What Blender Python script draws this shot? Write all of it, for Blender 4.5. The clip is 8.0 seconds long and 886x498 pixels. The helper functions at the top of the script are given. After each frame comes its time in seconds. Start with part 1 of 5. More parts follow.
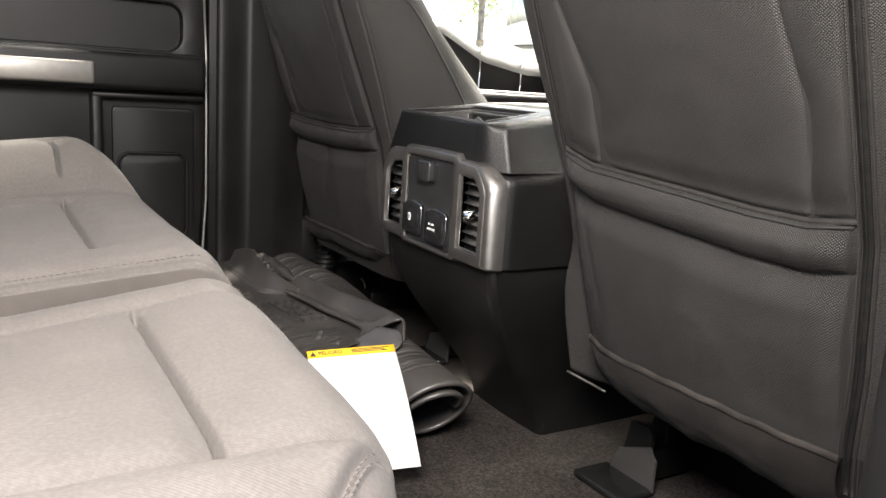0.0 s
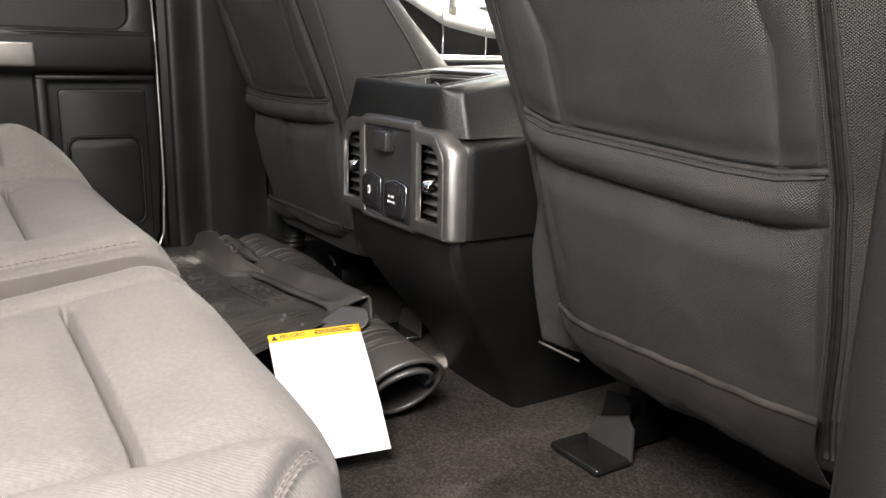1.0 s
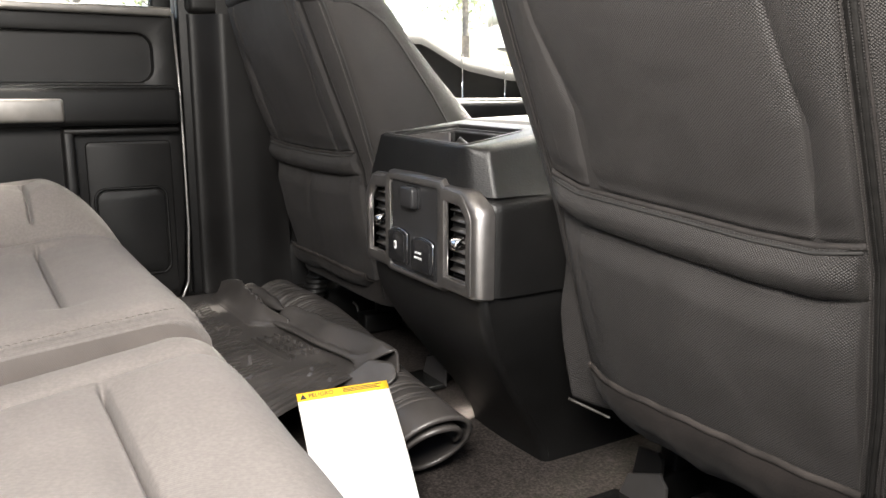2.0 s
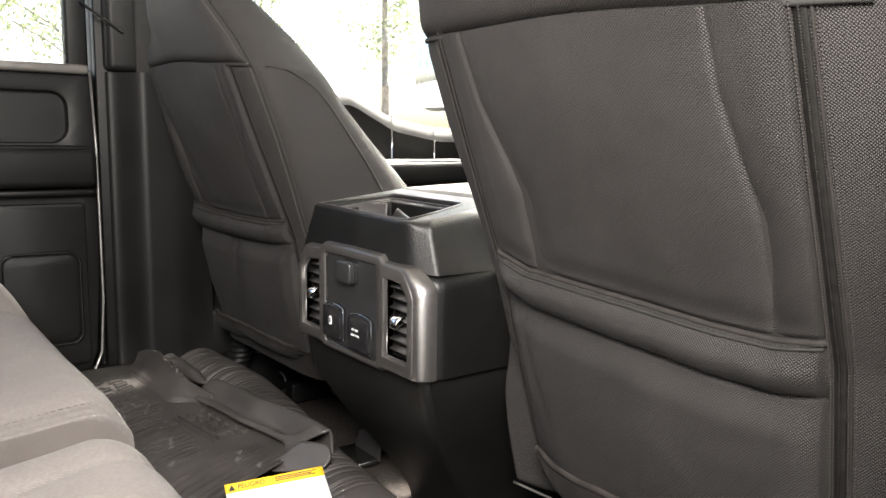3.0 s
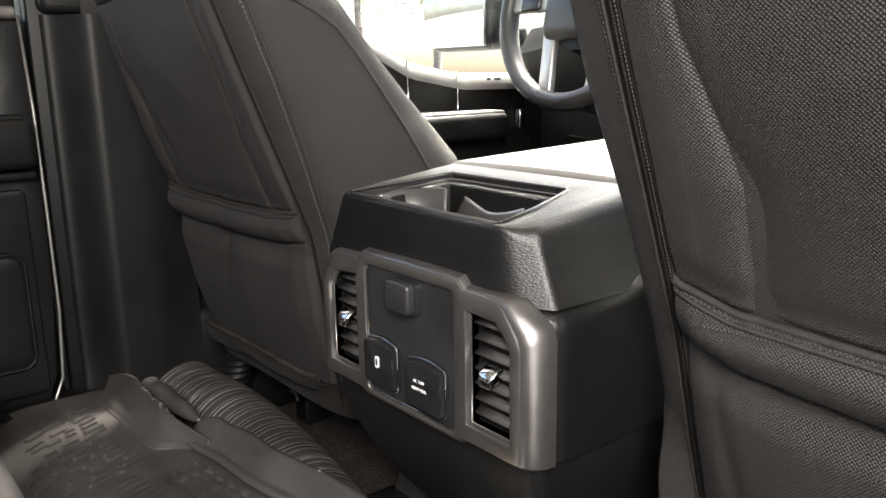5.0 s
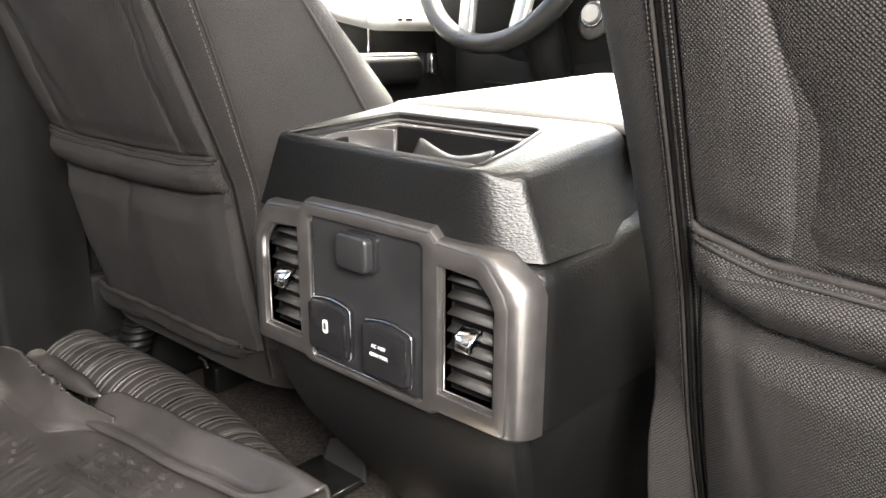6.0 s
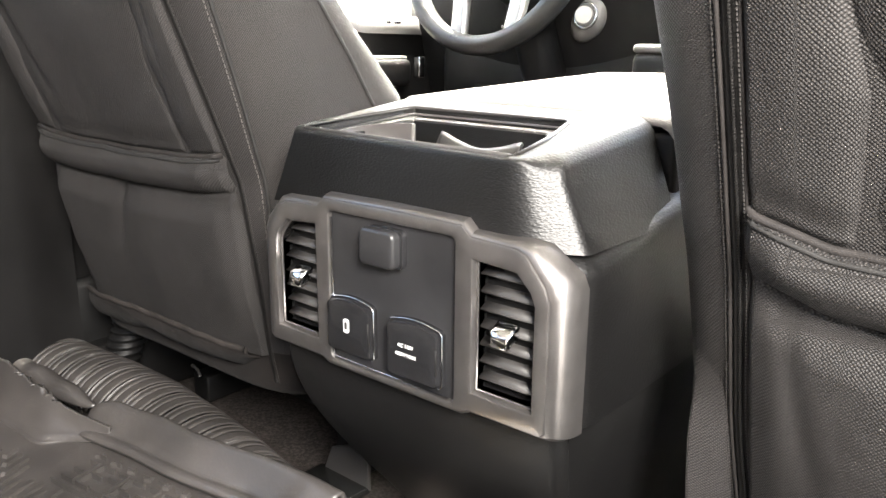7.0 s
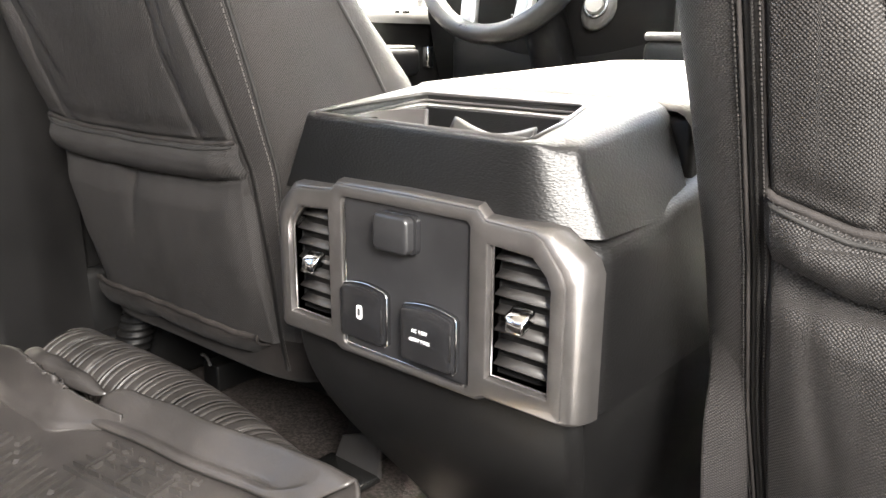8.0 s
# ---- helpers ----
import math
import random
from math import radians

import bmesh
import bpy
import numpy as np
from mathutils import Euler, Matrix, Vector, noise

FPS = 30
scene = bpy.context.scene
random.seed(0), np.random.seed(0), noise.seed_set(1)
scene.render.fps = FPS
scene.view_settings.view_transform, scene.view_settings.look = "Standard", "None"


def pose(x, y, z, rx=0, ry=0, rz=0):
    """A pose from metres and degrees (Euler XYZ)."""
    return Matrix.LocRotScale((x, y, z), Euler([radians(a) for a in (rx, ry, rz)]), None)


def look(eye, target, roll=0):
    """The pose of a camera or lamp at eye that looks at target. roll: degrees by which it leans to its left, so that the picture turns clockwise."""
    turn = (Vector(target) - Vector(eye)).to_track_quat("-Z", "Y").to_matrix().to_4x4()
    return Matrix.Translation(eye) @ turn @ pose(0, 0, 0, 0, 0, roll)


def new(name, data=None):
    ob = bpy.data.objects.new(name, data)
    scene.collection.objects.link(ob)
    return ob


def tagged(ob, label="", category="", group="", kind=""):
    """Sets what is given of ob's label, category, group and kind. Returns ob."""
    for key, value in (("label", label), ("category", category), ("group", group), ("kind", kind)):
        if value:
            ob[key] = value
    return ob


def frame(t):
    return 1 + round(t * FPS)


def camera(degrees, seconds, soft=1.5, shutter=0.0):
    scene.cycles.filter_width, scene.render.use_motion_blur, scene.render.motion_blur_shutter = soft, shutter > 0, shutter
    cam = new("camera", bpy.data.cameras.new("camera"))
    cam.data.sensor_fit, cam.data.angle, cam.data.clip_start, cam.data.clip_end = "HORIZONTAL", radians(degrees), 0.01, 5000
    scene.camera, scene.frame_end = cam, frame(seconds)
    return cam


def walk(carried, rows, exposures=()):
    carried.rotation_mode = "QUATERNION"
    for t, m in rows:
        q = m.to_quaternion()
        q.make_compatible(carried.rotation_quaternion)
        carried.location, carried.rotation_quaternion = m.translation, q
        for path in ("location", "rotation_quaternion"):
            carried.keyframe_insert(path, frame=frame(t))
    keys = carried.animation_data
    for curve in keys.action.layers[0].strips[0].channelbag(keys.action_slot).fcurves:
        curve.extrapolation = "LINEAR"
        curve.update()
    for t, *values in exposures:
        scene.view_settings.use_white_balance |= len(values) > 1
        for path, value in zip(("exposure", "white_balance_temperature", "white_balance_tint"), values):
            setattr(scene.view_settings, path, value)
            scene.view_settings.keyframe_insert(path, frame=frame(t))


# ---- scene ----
EXPO = 3.6
cam = camera(58.5, 8.0, 1.5, 0.0)
PATH = [
    (0, (1.006, -0.581, 0.528), (-0.671, 0.433, 0.126), 3.8),
    (0.5, (1.001, -0.545, 0.502), (-0.616, 0.531, 0.025), 2.5),
    (1, (0.982, -0.531, 0.52), (-0.659, 0.511, 0.05), 1.2),
    (1.2, (0.977, -0.53, 0.529), (-0.69, 0.477, 0.075), 0.7),
    (2.3, (0.952, -0.543, 0.583), (-0.707, 0.512, 0.218), -0.1),
    (2.5, (0.936, -0.542, 0.596), (-0.694, 0.568, 0.264), 0.0),
    (3, (0.916, -0.54, 0.593), (-0.662, 0.654, 0.304), 1.0),
    (3.5, (0.904, -0.536, 0.586), (-0.651, 0.688, 0.3), 1.5),
    (4, (0.834, -0.515, 0.588), (-0.706, 0.725, 0.288), 0.9),
    (4.5, (0.658, -0.466, 0.622), (-0.892, 0.762, 0.32), -0.3),
    (5, (0.57, -0.415, 0.605), (-0.956, 0.803, 0.173), -1.0),
    (5.2, (0.545, -0.411, 0.595), (-0.945, 0.826, 0.094), -0.8),
    (6.5, (0.432, -0.419, 0.577), (-0.811, 1.057, 0.053), 0.4),
    (7, (0.417, -0.433, 0.564), (-0.827, 1.045, 0.047), 0.5),
    (7.5, (0.414, -0.434, 0.561), (-0.841, 1.031, 0.034), 0.5),
    (8, (0.411, -0.436, 0.557), (-0.841, 1.03, 0.024), 0.4),
]
walk(cam, [(t, look(eye, target, roll)) for t, eye, target, roll in PATH], [(t, EXPO + more, 6900, 10) for t, more in ((0.0, 0.0), (2.5, 0.05), (4.0, 0.15), (4.5, -0.1), (5.2, 0.05), (6.3, 1.0), (8.0, 1.2))])

# ---- light ----
world = bpy.data.worlds.new("world")
scene.world = world
world.use_nodes = True
wn, wl = world.node_tree.nodes, world.node_tree.links
sky = wn.new("ShaderNodeTexSky")
sky.sky_type, sky.sun_disc = "NISHITA", False
sky.sun_elevation, sky.sun_rotation = radians(62), radians(-28)
sky.air_density, sky.dust_density, sky.ozone_density = 1.0, 2.6, 0.7
wn["Background"].inputs["Strength"].default_value = 0.042
wl.new(sky.outputs["Color"], wn["Background"].inputs["Color"])

sun = new("sun", bpy.data.lights.new("sun", "SUN"))
sun.data.energy, sun.data.angle, sun.data.color = 3.2, radians(10), (1.0, 0.96, 0.9)
sun.matrix_world = look((-22.0, 41.4, 88.3), (0, 0, 0))


def sky_lamp(name, eye, target, w, h, watts):
    lamp = new(name, bpy.data.lights.new(name, "AREA"))
    lamp.data.shape, lamp.data.size, lamp.data.size_y = "RECTANGLE", w, h
    lamp.data.energy, lamp.data.color = watts, (1.0, 0.97, 0.94)
    lamp.matrix_world = look(eye, target)
    return lamp


sky_lamp("open_door_light", (1.00, -0.72, 1.03), (0.32, 0.08, 0.42), 0.40, 0.40, 4.2)


# ---- materials ----
def shader(name, colour, rough, metal=0.0, vary=0.25, scale=20.0, bump=0.0, bump_scale=400.0, kind="noise", sheen=0.0, coat=0.0, spec=0.5, second=None, fleck=0.0):
    """A procedural surface: base colour with blotches, fine relief and uneven gloss."""
    m = bpy.data.materials.new(name)
    m.use_nodes = True
    n, l = m.node_tree.nodes, m.node_tree.links
    p = n["Principled BSDF"]
    tc = n.new("ShaderNodeTexCoord")
    big = n.new("ShaderNodeTexNoise")
    big.inputs["Scale"].default_value, big.inputs["Detail"].default_value = scale, 6.0
    l.new(tc.outputs["Object"], big.inputs["Vector"])
    mix = n.new("ShaderNodeMix")
    mix.data_type = "RGBA"
    low = second or tuple(c * (1 - vary) for c in colour)
    mix.inputs["A"].default_value = (*low, 1)
    mix.inputs["B"].default_value = (*(min(1.0, c * (1 + (0 if second else vary))) for c in colour), 1)
    ramp = n.new("ShaderNodeValToRGB")
    ramp.color_ramp.elements[0].position, ramp.color_ramp.elements[1].position = 0.35, 0.68
    l.new(big.outputs["Fac"], ramp.inputs["Fac"])
    l.new(ramp.outputs["Color"], mix.inputs["Factor"])
    colour_out = mix.outputs["Result"]
    if fleck:
        fl = n.new("ShaderNodeTexNoise")
        fl.inputs["Scale"].default_value, fl.inputs["Detail"].default_value = 260.0, 5.0
        l.new(tc.outputs["Object"], fl.inputs["Vector"])
        fr = n.new("ShaderNodeValToRGB")
        fr.color_ramp.elements[0].position, fr.color_ramp.elements[1].position = 0.38, 0.72
        fr.color_ramp.elements[0].color = (1 - fleck, 1 - fleck, 1 - fleck, 1)
        fr.color_ramp.elements[1].color = (1 + fleck, 1 + fleck, 1 + fleck, 1)
        l.new(fl.outputs["Fac"], fr.inputs["Fac"])
        mul = n.new("ShaderNodeMix")
        mul.data_type, mul.blend_type = "RGBA", "MULTIPLY"
        mul.inputs["Factor"].default_value = 1.0
        l.new(colour_out, mul.inputs["A"])
        l.new(fr.outputs["Color"], mul.inputs["B"])
        colour_out = mul.outputs["Result"]
    l.new(colour_out, p.inputs["Base Color"])
    gloss = n.new("ShaderNodeMapRange")
    gloss.inputs["To Min"].default_value, gloss.inputs["To Max"].default_value = max(0.03, rough - 0.08), min(1.0, rough + 0.08)
    l.new(big.outputs["Fac"], gloss.inputs["Value"])
    l.new(gloss.outputs["Result"], p.inputs["Roughness"])
    p.inputs["Metallic"].default_value = metal
    p.inputs["Specular IOR Level"].default_value = spec
    p.inputs["Sheen Weight"].default_value = sheen
    p.inputs["Sheen Roughness"].default_value = 0.5
    p.inputs["Coat Weight"].default_value = coat
    p.inputs["Coat Roughness"].default_value = 0.12
    if bump:
        if kind == "knit":
            turn = n.new("ShaderNodeMapping")
            turn.inputs["Rotation"].default_value = (0, 0, radians(45))
            l.new(tc.outputs["UV"], turn.inputs["Vector"])
            tex = n.new("ShaderNodeTexVoronoi")
            tex.voronoi_dimensions = "2D"
            tex.inputs["Scale"].default_value, tex.inputs["Randomness"].default_value = bump_scale, 0.22
            l.new(turn.outputs["Vector"], tex.inputs["Vector"])
            out = tex.outputs["Distance"]
            gap = n.new("ShaderNodeMapRange")
            gap.inputs["From Min"].default_value, gap.inputs["From Max"].default_value = 0.12, 0.50
            gap.inputs["To Min"].default_value, gap.inputs["To Max"].default_value = 1.75, 0.20
            l.new(out, gap.inputs["Value"])
            shade = n.new("ShaderNodeMix")
            shade.data_type, shade.blend_type = "RGBA", "MULTIPLY"
            shade.inputs["Factor"].default_value = 1.0
            l.new(colour_out, shade.inputs["A"])
            l.new(gap.outputs["Result"], shade.inputs["B"])
            l.new(shade.outputs["Result"], p.inputs["Base Color"])
        elif kind == "twill":
            turn = n.new("ShaderNodeMapping")
            turn.inputs["Rotation"].default_value = (0, 0, radians(32))
            l.new(tc.outputs["UV"], turn.inputs["Vector"])
            tex = n.new("ShaderNodeTexWave")
            tex.inputs["Scale"].default_value, tex.inputs["Distortion"].default_value = bump_scale / 6.3, 0.8
            tex.inputs["Detail"].default_value, tex.inputs["Detail Scale"].default_value = 2.0, 2.5
            l.new(turn.outputs["Vector"], tex.inputs["Vector"])
            out = tex.outputs["Fac"]
            rib = n.new("ShaderNodeMapRange")
            rib.inputs["To Min"].default_value, rib.inputs["To Max"].default_value = 0.965, 1.025
            l.new(out, rib.inputs["Value"])
            shade = n.new("ShaderNodeMix")
            shade.data_type, shade.blend_type = "RGBA", "MULTIPLY"
            shade.inputs["Factor"].default_value = 1.0
            l.new(colour_out, shade.inputs["A"])
            l.new(rib.outputs["Result"], shade.inputs["B"])
            l.new(shade.outputs["Result"], p.inputs["Base Color"])
        elif kind == "grain":
            tex = n.new("ShaderNodeTexVoronoi")
            tex.feature = "SMOOTH_F1"
            tex.inputs["Scale"].default_value, tex.inputs["Randomness"].default_value = bump_scale, 1.0
            out = tex.outputs["Distance"]
        else:
            tex = n.new("ShaderNodeTexNoise")
            tex.inputs["Scale"].default_value, tex.inputs["Detail"].default_value = bump_scale, 4.0
            out = tex.outputs["Fac"]
        if kind == "grain":
            turn = n.new("ShaderNodeMapping")
            turn.inputs["Scale"].default_value = (0.75, 0.75, 1.5)
            l.new(tc.outputs["Object"], turn.inputs["Vector"])
            l.new(turn.outputs["Vector"], tex.inputs["Vector"])
        elif kind not in ("knit", "twill"):
            l.new(tc.outputs["Object"], tex.inputs["Vector"])
        b = n.new("ShaderNodeBump")
        b.inputs["Strength"].default_value, b.inputs["Distance"].default_value = bump, (-0.001 if kind in ("knit", "grain") else 0.001)
        l.new(out, b.inputs["Height"])
        l.new(b.outputs["Normal"], p.inputs["Normal"])
    return m


CLOTH = shader("dark_seat_cloth", (0.0195, 0.0172, 0.0164), 0.62, vary=0.16, scale=9, bump=1.0, bump_scale=520, kind="knit", sheen=0.02, spec=0.38)
CLOTH_SIDE = shader("seat_side_cloth", (0.0225, 0.0198, 0.0189), 0.62, vary=0.12, scale=12, bump=1.0, bump_scale=520, kind="knit", sheen=0.02, spec=0.38)
HEM = shader("rubbed_velour_hem", (0.026, 0.0225, 0.0208), 0.9, vary=0.3, scale=40, bump=0.5, bump_scale=500, spec=0.2)
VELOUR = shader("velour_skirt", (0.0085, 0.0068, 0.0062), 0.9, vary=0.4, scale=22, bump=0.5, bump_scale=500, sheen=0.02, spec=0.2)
REAR_CLOTH = shader("earth_grey_cloth", (0.124, 0.112, 0.106), 0.9, vary=0.07, scale=10, bump=0.18, bump_scale=900, kind="twill", sheen=0.05, spec=0.3, fleck=0.10)
MESH_CLOTH = shader("honeycomb_mesh_cloth", (0.122, 0.107, 0.099), 0.9, vary=0.10, scale=12, bump=0.5, bump_scale=1300, kind="twill", spec=0.25)
THREAD = shader("grey_thread", (0.075, 0.069, 0.065), 0.8, vary=0.2, scale=200)
THREAD_DARK = shader("charcoal_thread", (0.034, 0.031, 0.029), 0.8, vary=0.2, scale=200)
THREAD_REAR = shader("grey_brown_thread", (0.120, 0.106, 0.098), 0.8, vary=0.2, scale=200)
CORD = shader("charcoal_covered_cord", (0.019, 0.0168, 0.016), 0.75, vary=0.2, scale=60, bump=0.6, bump_scale=700, spec=0.25)
SEAM = shader("dark_seam_piping", (0.011, 0.0103, 0.0098), 0.8, vary=0.3, scale=80, bump=0.4, bump_scale=900)
ZIP = shader("zip_tape", (0.0085, 0.0080, 0.0076), 0.6, vary=0.3, scale=120, bump=0.5, bump_scale=700, spec=0.2)
GRAIN = shader("grained_black_vinyl", (0.0046, 0.0045, 0.0045), 0.44, vary=0.15, scale=10, bump=0.26, bump_scale=560, kind="grain", spec=0.36)
PLASTIC = shader("satin_black_plastic", (0.0056, 0.0055, 0.0055), 0.46, spec=0.26, vary=0.2, scale=9, bump=0.22, bump_scale=900, kind="grain")
PLASTIC_GREY = shader("dark_grey_trim_plastic", (0.0078, 0.0075, 0.0074), 0.46, spec=0.24, vary=0.2, scale=9, bump=0.22, bump_scale=620, kind="grain")
# pale grey holds painted daylight on lid, door tops and ledge; the pod is grey
LID = shader("grey_and_daylight_paled_vinyl", (0.10, 0.098, 0.093), 0.45, vary=0.08, scale=10, bump=0.25, bump_scale=650, kind="grain")
WEAVE = shader("grey_side_weave", (0.027, 0.0243, 0.0230), 0.75, vary=0.10, scale=12, bump=0.6, bump_scale=640, kind="knit", spec=0.35)
PANEL_BLACK = shader("smooth_black_panel", (0.018, 0.018, 0.019), 0.33, vary=0.2, scale=25, bump=0.05, bump_scale=300)
# lighter copy of the dark pillar plastic; outside light painted into its colour
PILLAR_LIT = shader("daylight_lifted_pillar_trim", (0.030, 0.029, 0.028), 0.5, spec=0.4, vary=0.2, scale=14, bump=0.5, bump_scale=420, kind="grain")
GLOSS_BLACK = shader("gloss_black_plastic", (0.012, 0.012, 0.013), 0.22, vary=0.2, scale=30, bump=0.05, bump_scale=200)
PEWTER = shader("pewter_painted_trim", (0.215, 0.204, 0.198), 0.35, metal=0.9, vary=0.07, scale=60, bump=0.04, bump_scale=2500)
TRAY = shader("grey_tray_plastic", (0.038, 0.036, 0.035), 0.34, vary=0.1, scale=40, bump=0.03, bump_scale=900)
LINING = shader("satin_grey_lining", (0.042, 0.039, 0.038), 0.38, metal=0.0, vary=0.06, scale=40)
SLAT_DARK = shader("dark_divider_plastic", (0.011, 0.0105, 0.0102), 0.40, vary=0.1, scale=40, bump=0.05, bump_scale=900)
SLAT = shader("grey_slat_plastic", (0.040, 0.038, 0.037), 0.42, vary=0.1, scale=30, bump=0.1, bump_scale=900)
BRACKET = shader("glossy_dark_bracket", (0.010, 0.0102, 0.010), 0.22, vary=0.15, scale=40, bump=0.06, bump_scale=300, spec=0.6)
CHROME = shader("chrome", (0.75, 0.75, 0.75), 0.12, metal=1.0, vary=0.05, scale=50)
SATIN = shader("beige_grey_satin_trim", (0.22, 0.208, 0.194), 0.38, metal=0.7, vary=0.06, scale=60, bump=0.05, bump_scale=1500)
ALU = shader("brushed_silver_trim", (0.48, 0.47, 0.45), 0.33, metal=0.8, vary=0.06, scale=60, bump=0.05, bump_scale=1500)
RUBBER = shader("dusty_black_rubber", (0.068, 0.0612, 0.0578), 0.44, vary=0.3, scale=9, bump=0.2, bump_scale=300, spec=0.95, second=(0.036, 0.033, 0.031))
CARPET = shader("dark_brown_carpet", (0.034, 0.029, 0.0268), 1.0, vary=0.15, scale=16, bump=1.0, bump_scale=330, sheen=0.0, spec=0.1, fleck=0.5)
PAPER = shader("white_card", (0.82, 0.81, 0.79), 0.6, vary=0.02, scale=30)
YELLOW = shader("yellow_print", (0.85, 0.50, 0.03), 0.55, vary=0.05, scale=60)
INK = shader("black_ink", (0.03, 0.03, 0.03), 0.6, vary=0.1)
WHITE_PRINT = shader("white_print", (0.8, 0.8, 0.8), 0.5, vary=0.03)
LINER = shader("light_headliner", (0.45, 0.43, 0.40), 0.95, vary=0.05, scale=12, bump=0.3, bump_scale=800)
LEATHER = shader("black_leather_wrap", (0.022, 0.022, 0.0215), 0.30, vary=0.15, scale=20, bump=0.3, bump_scale=600, kind="grain")
GROUND = shader("pale_gravel", (0.27, 0.262, 0.25), 0.95, vary=0.2, scale=0.6, bump=0.5, bump_scale=30)
BARK = shader("bark", (0.24, 0.21, 0.18), 0.9, vary=0.3, scale=8, bump=0.6, bump_scale=30)
LEAF = shader("spring_leaf", (0.10, 0.12, 0.055), 0.7, vary=0.35, scale=3)
lt = LEAF.node_tree
leaf_mix, leaf_through = lt.nodes.new("ShaderNodeMixShader"), lt.nodes.new("ShaderNodeBsdfTranslucent")
leaf_through.inputs["Color"].default_value = (0.42, 0.48, 0.28, 1)
lt.links.new(lt.nodes["Principled BSDF"].outputs["BSDF"], leaf_mix.inputs[1])
lt.links.new(leaf_through.outputs["BSDF"], leaf_mix.inputs[2])
lt.links.new(leaf_mix.outputs["Shader"], lt.nodes["Material Output"].inputs["Surface"])
MIRROR = shader("mirror_glass", (0.8, 0.82, 0.85), 0.03, metal=1.0, vary=0.02)

GLASS = bpy.data.materials.new("window_glass")
GLASS.use_nodes = True
gp = GLASS.node_tree.nodes["Principled BSDF"]
gp.inputs["Transmission Weight"].default_value, gp.inputs["Roughness"].default_value, gp.inputs["IOR"].default_value = 1.0, 0.0, 1.45
gp.inputs["Base Color"].default_value = (0.93, 0.96, 0.95, 1)


# ---- building helpers ----
def empty(name, x, y, z, label, category, group="", kind=""):
    ob = new(name)
    ob.location = (x, y, z)
    return tagged(ob, label, category, group, kind)


def base_of(ob):
    where = Vector((0, 0, 0))
    while ob:
        where += ob.location
        ob = ob.parent
    return where


def finish(bm, smooth=True):
    bmesh.ops.recalc_face_normals(bm, faces=bm.faces)
    for f in bm.faces:
        f.smooth = smooth
    return bm


def part(name, bm, material, parent, label="", smooth=None):
    """Links a bmesh, built in world coordinates, as one mesh object under its parent."""
    if smooth is not None:
        for f in bm.faces:
            f.smooth = smooth
    me = bpy.data.meshes.new(name)
    bm.to_mesh(me)
    bm.free()
    me.materials.append(material)
    me.transform(Matrix.Translation(-base_of(parent)))
    ob = new(name, me)
    ob.parent = parent
    if label:
        ob["label"] = label
    return ob


def solo(name, bm, material, label, category, group="", kind="", smooth=None):
    """Links a bmesh as a top-level thing of one mesh."""
    if smooth is not None:
        for f in bm.faces:
            f.smooth = smooth
    me = bpy.data.meshes.new(name)
    lo = Vector((min(v.co.x for v in bm.verts) + max(v.co.x for v in bm.verts), min(v.co.y for v in bm.verts) + max(v.co.y for v in bm.verts), 2 * min(v.co.z for v in bm.verts))) / 2
    bm.to_mesh(me)
    bm.free()
    me.materials.append(material)
    me.transform(Matrix.Translation(-lo))
    ob = new(name, me)
    ob.location = lo
    return tagged(ob, label, category, group, kind)


def sharp(bm, angle=35):
    for e in bm.edges:
        if len(e.link_faces) == 2 and e.calc_face_angle(0) > radians(angle):
            e.smooth = False
    return bm


def box(x0, x1, y0, y1, z0, z1, r=0.004, seg=2, bm=None):
    """A box with rounded edges."""
    out = bm or bmesh.new()
    one = bmesh.new()
    bmesh.ops.create_cube(one, size=1.0)
    for v in one.verts:
        v.co = (x0 + (v.co.x + 0.5) * (x1 - x0), y0 + (v.co.y + 0.5) * (y1 - y0), z0 + (v.co.z + 0.5) * (z1 - z0))
    if r:
        bmesh.ops.bevel(one, geom=list(one.edges), offset=min(r, 0.45 * min(abs(x1 - x0), abs(y1 - y0), abs(z1 - z0))), segments=seg, affect="EDGES", profile=0.5)
    finish(one, bool(r))
    add(out, one)
    return out


def add(bm, other, m=None):
    """Adds another bmesh to bm and frees it."""
    if m is not None:
        other.transform(m)
    tmp = bpy.data.meshes.new("tmp")
    other.to_mesh(tmp)
    other.free()
    bm.from_mesh(tmp)
    bpy.data.meshes.remove(tmp)
    return bm


def grid(fn, nu, nv, closed_u=False, closed_v=False):
    """A surface from fn(a, b), with a and b from 0 to 1, and a map in metres along it."""
    bm = bmesh.new()
    cu, cv = nu if closed_u else nu + 1, nv if closed_v else nv + 1
    vs = [[bm.verts.new(fn(i / nu, j / nv)) for j in range(cv)] for i in range(cu)]
    run_u, run_v = [0.0], [0.0]
    for i in range(nu):
        run_u.append(run_u[-1] + (vs[(i + 1) % cu][cv // 2].co - vs[i][cv // 2].co).length)
    for j in range(nv):
        run_v.append(run_v[-1] + (vs[cu // 2][(j + 1) % cv].co - vs[cu // 2][j].co).length)
    uv = bm.loops.layers.uv.new("along")
    for i in range(nu):
        for j in range(nv):
            f = bm.faces.new((vs[i][j], vs[(i + 1) % cu][j], vs[(i + 1) % cu][(j + 1) % cv], vs[i][(j + 1) % cv]))
            for lp, (p, q) in zip(f.loops, ((i, j), (i + 1, j), (i + 1, j + 1), (i, j + 1))):
                lp[uv].uv = (run_u[p], run_v[q])
    return finish(bm)


